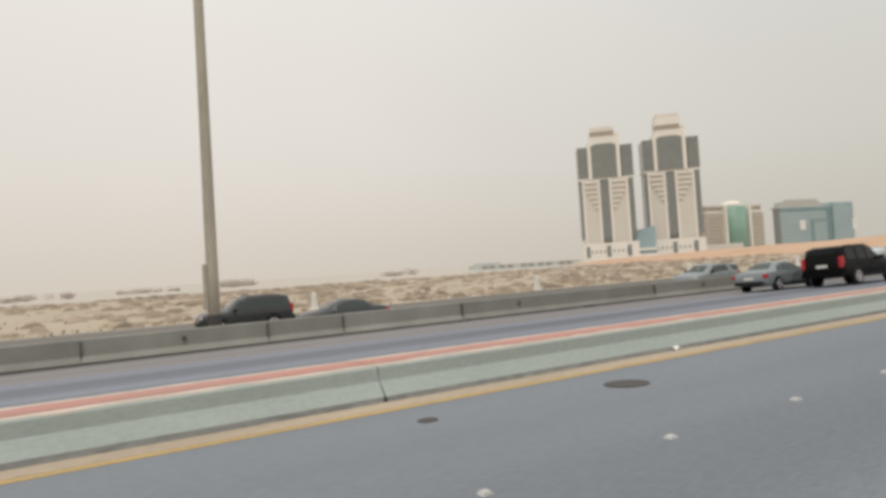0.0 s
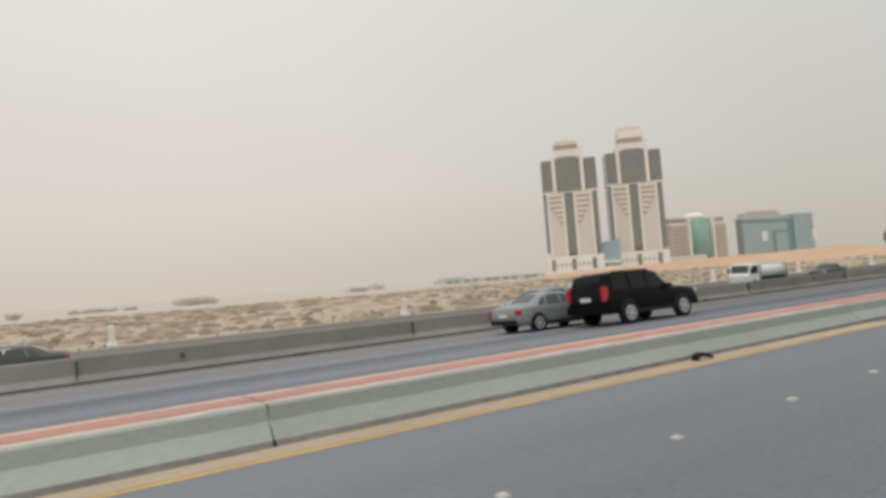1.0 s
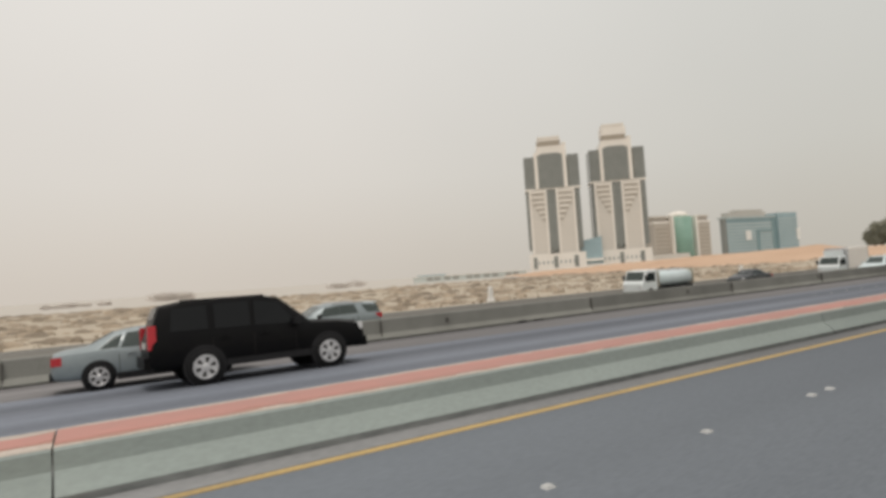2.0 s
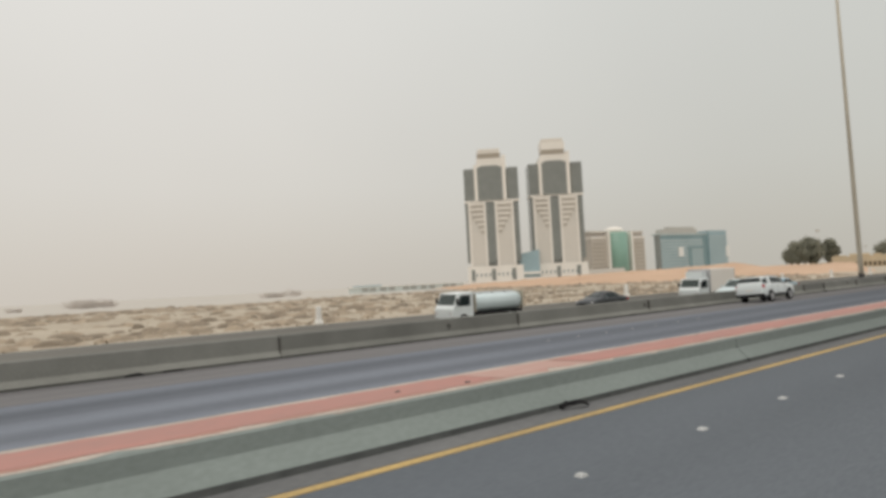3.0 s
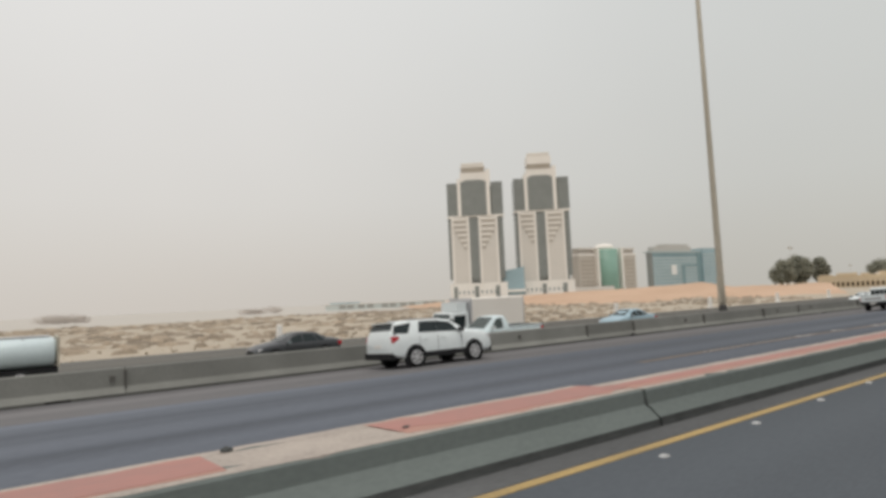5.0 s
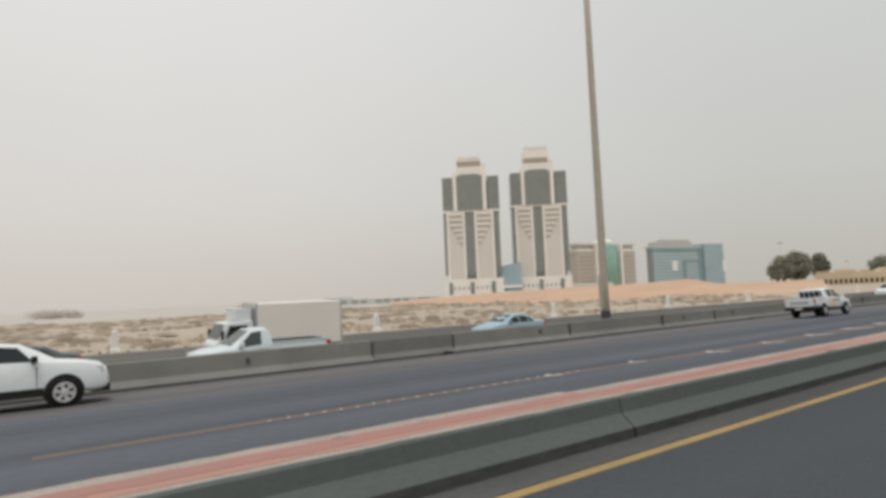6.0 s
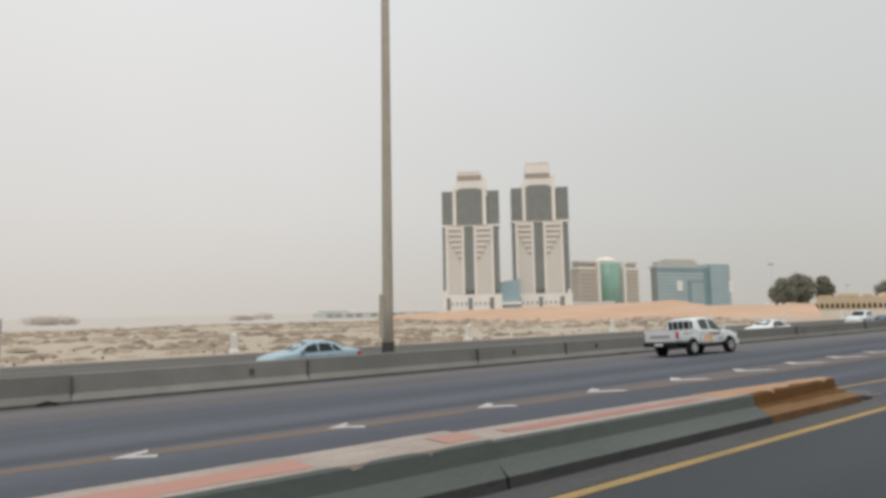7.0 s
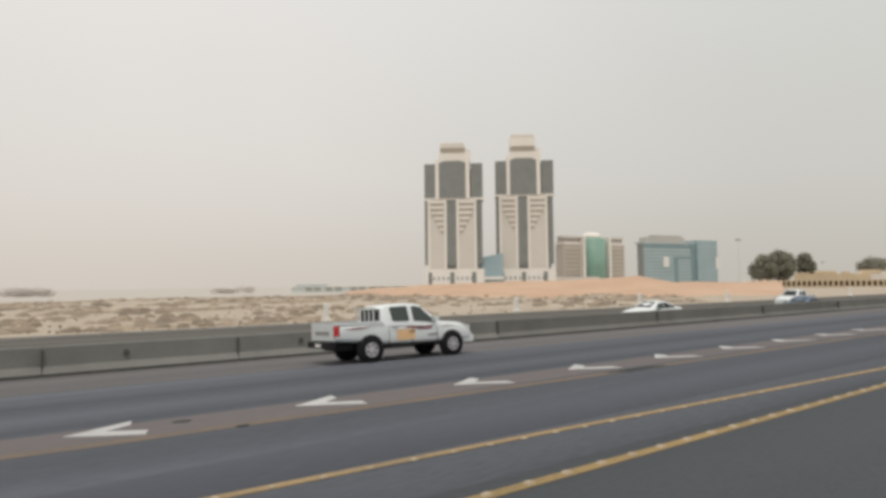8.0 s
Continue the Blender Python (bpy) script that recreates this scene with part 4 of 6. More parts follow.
def build_berm():
    cx, cy = 109.5, 0.9
    bm = bmesh.new()
    rows = []
    inner = ((26, 250), (31, 160), (36, 116), (45, 116), (55, 113), (65, 117))
    rise = ((26, -1.2), (29, 0.9), (36, 2.2), (41.5, 2.7), (46, 2.9), (50, 3.2), (51.5, 3.6), (53.5, 3.9), (56.5, 2.0), (60, 1.7), (64, 2.0), (65, 1.8))
    n = 130
    for i in range(n + 1):
        th = 26 + 39 * i / n
        r0, hh = lerp(inner, th), lerp(rise, th)
        row = []
        for j in range(22):
            f = j / 21
            r = r0 + 100 * f
            prof = min(1, (f / 0.7)) ** 1.6 if f < 0.8 else 1 - (f - 0.8) / 0.2
            a = radians(th)
            x, y = cx + r * math.sin(a), cy + r * math.cos(a)
            z = -1.5 - (0.4 if th < 32 else 0) + (hh + 1.5) * prof + 0.35 * noise.noise((x * 0.12, y * 0.12, 5)) * min(1, 4 * prof) + 0.12 * noise.noise((x * 0.6, y * 0.6, 2))
            row.append(bm.verts.new((x, y, z)))
        rows.append(row)
    for a, b in zip(rows, rows[1:]):
        for j in range(21):
            bm.faces.new((a[j], a[j + 1], b[j + 1], b[j]))
    tagged(part("sand_berm", bm, ORANGE_SAND, smooth=True), "long orange sand berm before the towers", "sand berm", kind="structure")


build_berm()


# ---------------- tan compound with pillars ----------------
def build_compound():
    ob = empty("compound", pose(380, 129, -1.4, 0, 0, -66), "tan masonry compound behind a pillared fence", "building")
    part("wall", slab(-11, 75, 6, 8, 0, 0.9), WALL_TAN, ob)
    part("upper_wall", slab(6, 34, 10, 18, 0.5, 6.2), WALL_TAN, ob)
    part("upper_wall", slab(30, 75, 11, 20, 0.5, 7.0), CREAM, ob)
    for a, b, z in ((7, 12, 6.7), (14, 22, 7.4), (24, 27, 7.0), (31, 38, 7.6), (40, 52, 8.1), (55, 60, 7.7), (63, 74, 8.3)):
        part("parapet", slab(a, b, 9.8 if a < 30 else 10.8, 17, 6.0, z), WALL_TAN, ob)
    for x in (-14.5, -12.0, -9.0, -6.0):
        part("gate_pillar", slab(x, x + 1.0, 5.2, 6.4, 0, 3.9), CREAM, ob, "pale gate pillar")
    # dark sheet painted in for the shade inside the fence openings
    part("backing", slab(-11, 75, 7.8, 8.2, 0.85, 3.0), SHADED_OPENING, ob)
    part("lintel", slab(2, 75, 5.8, 8.25, 2.95, 3.4), WALL_TAN, ob)
    for k in range(44):
        x = -11 + 1.95 * k
        part("pillar", slab(x, x + 0.75, 5.6, 8.0, 0.9, 3.1 if k > 6 else 3.6), WALL_TAN, ob)


build_compound()


# ---------------- trees ----------------
def build_tree(x, y, h, r, seed, label="dark green tree with a dense, haze-paled crown", z=-0.8):
    rnd = random.Random(seed)
    ob = empty("tree", pose(x, y, z), label, "tree", "trees by the compound")
    bm = bmesh.new()

    def limb(p, q, r0, r1):
        p, q = Vector(p), Vector(q)
        ax = (q - p).normalized()
        u = ax.orthogonal().normalized()
        v = ax.cross(u)
        rings = []
        for c, rr in ((p, r0), (q, r1)):
            rings.append([bm.verts.new(c + (u * math.cos(t) + v * math.sin(t)) * rr) for t in (2 * math.pi * k / 7 for k in range(7))])
        for k in range(7):
            bm.faces.new((rings[0][k], rings[0][(k + 1) % 7], rings[1][(k + 1) % 7], rings[1][k]))

    limb((0, 0, 0), (0.2, 0, h * 0.38), 0.035 * h, 0.02 * h)
    tips = []
    for k in range(7):
        a = 2 * math.pi * k / 7 + rnd.uniform(-0.3, 0.3)
        q = (math.cos(a) * r * 0.5, math.sin(a) * r * 0.5, h * rnd.uniform(0.5, 0.78))
        limb((0.2, 0, h * rnd.uniform(0.22, 0.38)), q, 0.016 * h, 0.006 * h)
        tips.append(q)
    part("trunk", bm, BARK, ob)
    bm = bmesh.new()
    clumps = []
    for k in range(64):
        a, b = rnd.uniform(0, 2 * math.pi), rnd.uniform(-1.0, 1)
        q = math.sqrt(max(0, 1 - b * b)) * rnd.uniform(0.55, 1.0)
        clumps.append((math.cos(a) * q * r * 0.8, math.sin(a) * q * r * 0.8, h * (0.56 + 0.36 * b) + rnd.uniform(-0.4, 0.4), r * rnd.uniform(0.20, 0.34)))
    for cx, cy, cz, cr in clumps:
        for k in range(190):
            d = Vector((rnd.gauss(0, 1), rnd.gauss(0, 1), rnd.gauss(0, 0.8))).normalized() * cr * rnd.uniform(0.25, 1.25)
            c = Vector((cx, cy, cz)) + d
            s = rnd.uniform(0.3, 0.6) * h / 16
            u = Vector((rnd.gauss(0, 1), rnd.gauss(0, 1), rnd.gauss(0, 1))).normalized()
            v = u.orthogonal().normalized()
            w_ = u.cross(v)
            q = [bm.verts.new(c + v * s), bm.verts.new(c + w_ * s * 0.6), bm.verts.new(c - v * s), bm.verts.new(c - w_ * s * 0.6)]
            bm.faces.new(q)
    part("crown", bm, LEAF, ob, "dense foliage in haze-paled green")
    return ob


build_tree(450, 170.0, 16.8, 8.3, 1)
build_tree(460, 166.0, 19.4, 9.2, 2)
build_tree(477.7, 159.6, 18.6, 5.4, 4, "smaller haze-paled green tree beside the compound")
build_tree(512, 138, 14.5, 9.0, 5)
build_tree(466, 115, 12.0, 9.0, 6, "broad haze-paled tree rising behind the tan wall")
build_tree(474, 98, 12.0, 10.0, 7, "broad haze-paled tree rising behind the tan wall")


def build_grove(x, y, n, spread, h, seed):
    rnd = random.Random(seed)
    bm = bmesh.new()
    for k in range(n):
        px, py, ph = rnd.uniform(-spread, spread), rnd.uniform(-8, 8), h * rnd.uniform(0.6, 1.0)
        for q in range(130):
            d = Vector((rnd.gauss(0, 1), rnd.gauss(0, 1), rnd.gauss(0, 1))).normalized() * rnd.uniform(0.6, 1.05)
            c = Vector((px + d.x * ph * 0.9, py + d.y * ph * 0.9, ph * 0.52 + d.z * ph * 0.5))
            s = rnd.uniform(0.3, 0.6)
            u = Vector((rnd.gauss(0, 1), rnd.gauss(0, 1), rnd.gauss(0, 1))).normalized()
            v = u.orthogonal().normalized()
            w_ = u.cross(v)
            bm.faces.new([bm.verts.new(c + v * s), bm.verts.new(c + w_ * s), bm.verts.new(c - v * s), bm.verts.new(c - w_ * s)])
    ob = part("thicket", bm, HAZY_SCRUB)
    ob.matrix_world = pose(x, y, -0.6 - 0.0095 * (y - 46))
    tagged(ob, "distant thicket of haze-paled desert shrubs", "shrubs", kind="stuff")


build_grove(112, 680, 30, 20, 9.5, 11)
build_grove(283, 640, 14, 12, 6.5, 12)
build_grove(303, 630, 6, 3.5, 9.5, 13)
build_grove(25, 685, 20, 30, 5.0, 14)
build_grove(-61, 599, 22, 24, 6.0, 15)


# ---------------- desert scrub and rubble ----------------
def ground_z(x, y):
    k = min(1, (y - 46) / 14) * (1 if y < 240 else 0.3)
    return -0.86 + 0.26 * min(1, max(0, (y - 48) / 45)) + k * (0.15 + relief(x, y)) - 0.0095 * (y - 46)


def build_scrub():
    rnd = random.Random(5)

    def mound(bm, x, y, a, b, h, turn):
        """A low wind-shaped hummock of scrub and sand with an uneven outline."""
        z = ground_z(x, y) - 0.05
        c, sn = math.cos(turn), math.sin(turn)
        rings = []
        for f, up in ((1.12, -0.06), (0.88, 0.42), (0.52, 0.86)):
            ring = []
            for k in range(9):
                t = 2 * math.pi * k / 9
                q = f * rnd.uniform(0.78, 1.18)
                px, py = a * q * math.cos(t), b * q * math.sin(t)
                ring.append(bm.verts.new((x + c * px - sn * py, y + sn * px + c * py, z + h * up * rnd.uniform(0.75, 1.2))))
            rings.append(ring)
        tip = bm.verts.new((x + rnd.uniform(-0.2, 0.2) * a, y, z + h * rnd.uniform(0.9, 1.1)))
        for r0, r1 in zip(rings, rings[1:]):
            for k in range(9):
                bm.faces.new((r0[k], r0[(k + 1) % 9], r1[(k + 1) % 9], r1[k]))
        for k in range(9):
            bm.faces.new((rings[2][k], rings[2][(k + 1) % 9], tip))

    bm = bmesh.new()
    count = 0
    while count < 3600:
        y = 51.5 + 165 * rnd.random() ** 1.5
        x = rnd.uniform(-70, 130 + y * 1.25)
        if noise.noise((x * 0.035, y * 0.06, 20)) + rnd.uniform(-0.45, 0.45) < -0.02:
            continue
        far = 1 + (y - 50) / 110
        a = rnd.uniform(0.35, 1.1) * far
        mound(bm, x, y, a, a * rnd.uniform(0.5, 0.9), rnd.uniform(0.18, 0.5) * (0.7 + 0.3 * far), rnd.uniform(-0.5, 0.5))
        count += 1
    tagged(part("desert_scrub", bm, SCRUB, smooth=True), "low brown scrub hummocks on pale sand", "scrub", kind="stuff")
    bm = bmesh.new()
    for k in range(1300):                         # dry twiggy tufts
        y = 50.0 + 70 * rnd.random() ** 1.8
        x = rnd.uniform(-60, 120 + y)
        s = rnd.uniform(0.12, 0.34)
        z = ground_z(x, y) - 0.02
        for q in range(9):
            t = rnd.uniform(0, 2 * math.pi)
            lean, w = rnd.uniform(0.2, 1.0) * s, 0.05 + 0.12 * s
            u, v = math.cos(t), math.sin(t)
            bm.faces.new([bm.verts.new(p) for p in ((x - v * w, y + u * w, z), (x + v * w, y - u * w, z), (x + u * lean, y + v * lean, z + s * rnd.uniform(0.5, 1.0)))])
    tagged(part("dry_tufts", bm, TUFT), "dry brown twig tufts on sand", "scrub", kind="stuff")
    bm = bmesh.new()
    for k in range(900):
        y = 48.8 + 50 * rnd.random() ** 1.8
        x = rnd.uniform(-50, 110 + y)
        s = rnd.uniform(0.06, 0.22)
        z = ground_z(x, y) + s * 0.2
        v = [bm.verts.new((x + rnd.uniform(0.6, 1) * s * dx, y + rnd.uniform(0.6, 1) * s * dy, z + rnd.uniform(0.4, 0.8) * s * dz)) for dx, dy, dz in ((1, 0, 0), (-1, 0, 0), (0, 1, 0), (0, -1, 0), (0, 0, 1), (0, 0, -1))]
        for a, b in ((0, 2), (2, 1), (1, 3), (3, 0)):
            bm.faces.new((v[a], v[b], v[4]))
            bm.faces.new((v[b], v[a], v[5]))
    tagged(part("rubble", bm, ROCK), "pale stones and rubble scattered on sand", "rubble", kind="stuff")


build_scrub()


# ---------------- vehicles ----------------
class Shell:
    """A car body lofted along x from stations (x, underside, belt height, half width, roof height, roof half width)."""

    def __init__(self, st):
        self.st = st

    def at(self, x):
        st = self.st
        if x <= st[0][0]:
            return st[0][1:]
        for a, b in zip(st, st[1:]):
            if x <= b[0]:
                f = (x - a[0]) / (b[0] - a[0])
                return tuple(p + (q - p) * f for p, q in zip(a[1:], b[1:]))
        return st[-1][1:]

    def side(self, x, f, s, out=0.008):
        zb, belt, w, roof, wr = self.at(x)
        y = w * 0.97 + (wr - w * 0.97) * f
        return (x, s * (y + out), belt + (roof - belt) * f)

    def bmesh(self):
        bm = bmesh.new()
        rings = []
        for x, zb, belt, w, roof, wr in self.st:
            half = [(0.0, zb), (w * 0.86, zb), (w * 0.97, zb + 0.06), (w, zb + 0.25 * (belt - zb)), (w, zb + 0.72 * (belt - zb)), (w * 0.97, belt), (wr, roof - 0.05), (wr * 0.88, roof), (0.0, roof + 0.015)]
            ring = [bm.verts.new((x, -y, z)) for y, z in half] + [bm.verts.new((x, y, z)) for y, z in half[-2:0:-1]]
            rings.append(ring)
        n = len(rings[0])
        for a, b in zip(rings, rings[1:]):
            for i in range(n):
                bm.faces.new((a[i], a[(i + 1) % n], b[(i + 1) % n], b[i]))
        bm.faces.new(rings[0][::-1])
        bm.faces.new(rings[-1])
        return bm


def quad(points):
    bm = bmesh.new()
    bm.faces.new([bm.verts.new(p) for p in points])
    r = bmesh.ops.extrude_face_region(bm, geom=bm.faces[:])
    n = Vector((points[1][0] - points[0][0], points[1][1] - points[0][1], points[1][2] - points[0][2])).cross(Vector((points[2][0] - points[0][0], points[2][1] - points[0][1], points[2][2] - points[0][2]))).normalized()
    bmesh.ops.translate(bm, verts=[v for v in r["geom"] if isinstance(v, bmesh.types.BMVert)], vec=n * 0.004)
    return bm


def add_wheel(ob, x, s, w, r, rim_mat, q=0.66):
    tyre = lathe([(r * 0.62, -0.11), (r * 0.93, -0.115), (r, -0.08), (r, 0.08), (r * 0.93, 0.115), (r * 0.62, 0.11)], 24, "y")
    wheel = part("wheel", tyre, TYRE, ob, "black tyre", True)
    wheel.matrix_local = pose(x, s * (w - 0.10), r)
    rim = lathe([(r * q, 0.0), (r * q, 0.122), (r * q * 0.91, 0.128), (r * q * 0.84, 0.119), (r * 0.2, 0.119), (r * 0.14, 0.132)], 20, "y")
    part("rim", rim, rim_mat, wheel, "grey alloy rim").matrix_local = pose(0, 0, 0, 0, 0, 0 if s > 0 else 180)
    for k in range(6):
        a = 2 * math.pi * k / 6 + 0.3
        bm = bmesh.new()
        c, sn = math.cos(a), math.sin(a)
        p = [(c * u - sn * t, s * 0.120, sn * u + c * t) for u, t in ((r * 0.26, -0.02), (r * q * 0.80, -0.05), (r * q * 0.80, 0.05), (r * 0.26, 0.02))]
        bm.faces.new([bm.verts.new(v) for v in p])
        rr = bmesh.ops.extrude_face_region(bm, geom=bm.faces[:])
        bmesh.ops.translate(bm, verts=[v for v in rr["geom"] if isinstance(v, bmesh.types.BMVert)], vec=(0, s * 0.004, 0))
        part("rim_slot", bm, DARK_OPENING, wheel)


def build_car(kind, name, m, paint, label, category="car", glass_mat=None, rim_mat=None, group=""):
    glass_mat, rim_mat = glass_mat or CAR_GLASS, rim_mat or ALLOY
    ob = empty(name, m, label, category, group)
    spec = CARS[kind]
    sh = Shell(spec["st"])
    body = sh.bmesh()
    b_ob = part("body", body, paint, ob, smooth=True)
    mod = b_ob.modifiers.new("edges", "BEVEL")
    mod.width, mod.segments, mod.limit_method, mod.angle_limit = 0.035, 2, "ANGLE", radians(32)
    wmax = max(t[3] for t in spec["st"])
    for s in (-1, 1):
        for pts_ in spec["windows"]:
            part("window", quad([sh.side(x, f, s) for x, f in (pts_ if s < 0 else pts_[::-1])]), glass_mat, ob, "tinted side window")
        for x, r in spec["wheels"]:
            q = r * spec.get("arch", 1.17)
            arch = lathe([(q, -0.15), (q, 0.0), (q * 0.95, 0.006)], 28, "y")
            a_ob = part("wheel_arch", arch, RUBBER, ob)
            a_ob.matrix_local = pose(x, s * (wmax + 0.004), r * 1.06, 0, 0, 0 if s > 0 else 180)
            add_wheel(ob, x, s, wmax + 0.035, r, rim_mat, 0.56 if kind in ("pickup", "single_cab") else 0.68)
        x0, x1, z0, z1 = spec["tail"]
        part("tail_light", slab(x0, x1, min(s * wmax * 0.80, s * (wmax * 0.985)), max(s * wmax * 0.80, s * (wmax * 0.985)), z0, z1), TAIL_RED, ob, "red tail light")
        x0, x1, z0, z1 = spec["head"]
        part("headlight", slab(x0, x1, min(s * wmax * 0.58, s * wmax * 0.94), max(s * wmax * 0.58, s * wmax * 0.94), z0, z1), LAMP_CLEAR, ob, "clear headlight")
        xm, zm = spec["mirror"]
        part("mirror", slab(xm, xm + 0.14, min(s * (wmax - 0.02), s * (wmax + 0.2)), max(s * (wmax - 0.02), s * (wmax + 0.2)), zm, zm + 0.17), spec.get("mirror_mat", RUBBER), ob)
        xs0, xs1 = spec["wheels"][0][0] + spec["wheels"][0][1] * 1.2, spec["wheels"][1][0] - spec["wheels"][1][1] * 1.2
        z = spec["sill"]
        part("sill", slab(xs0, xs1, min(s * (wmax * 0.85), s * (wmax + 0.006)), max(s * (wmax * 0.85), s * (wmax + 0.006)), z - spec.get("sill_h", 0.16), z), RUBBER, ob)
        for x in spec["doors"]:
            p = [sh.side(x, 0.0, s, 0.006), sh.side(x + 0.012, 0.0, s, 0.006)]
            part("door_gap", slab(x, x + 0.014, min(s * wmax * 0.9, s * (wmax + 0.003)), max(s * wmax * 0.9, s * (wmax + 0.003)), z + 0.02, p[0][2] - 0.12), DARK_OPENING, ob)
        for x in spec["handles"]:
            part("door_handle", slab(x, x + 0.2, min(s * wmax * 0.95, s * (wmax + 0.03)), max(s * wmax * 0.95, s * (wmax + 0.03)), spec["handle_z"], spec["handle_z"] + 0.04), spec.get("handle_mat", paint), ob)
    for nm, pts_ in spec["glass"]:
        q = []
        for x, f in pts_:
            zb, belt, w, roof, wr = sh.at(x)
            q.append((x, f * wr * 0.86, roof + 0.022))
        part(nm, quad(q), glass_mat, ob, "tinted glass")
    for nm, bx, mt in spec["extra"]:
        part(nm, slab(*bx), mt, ob)
    return ob


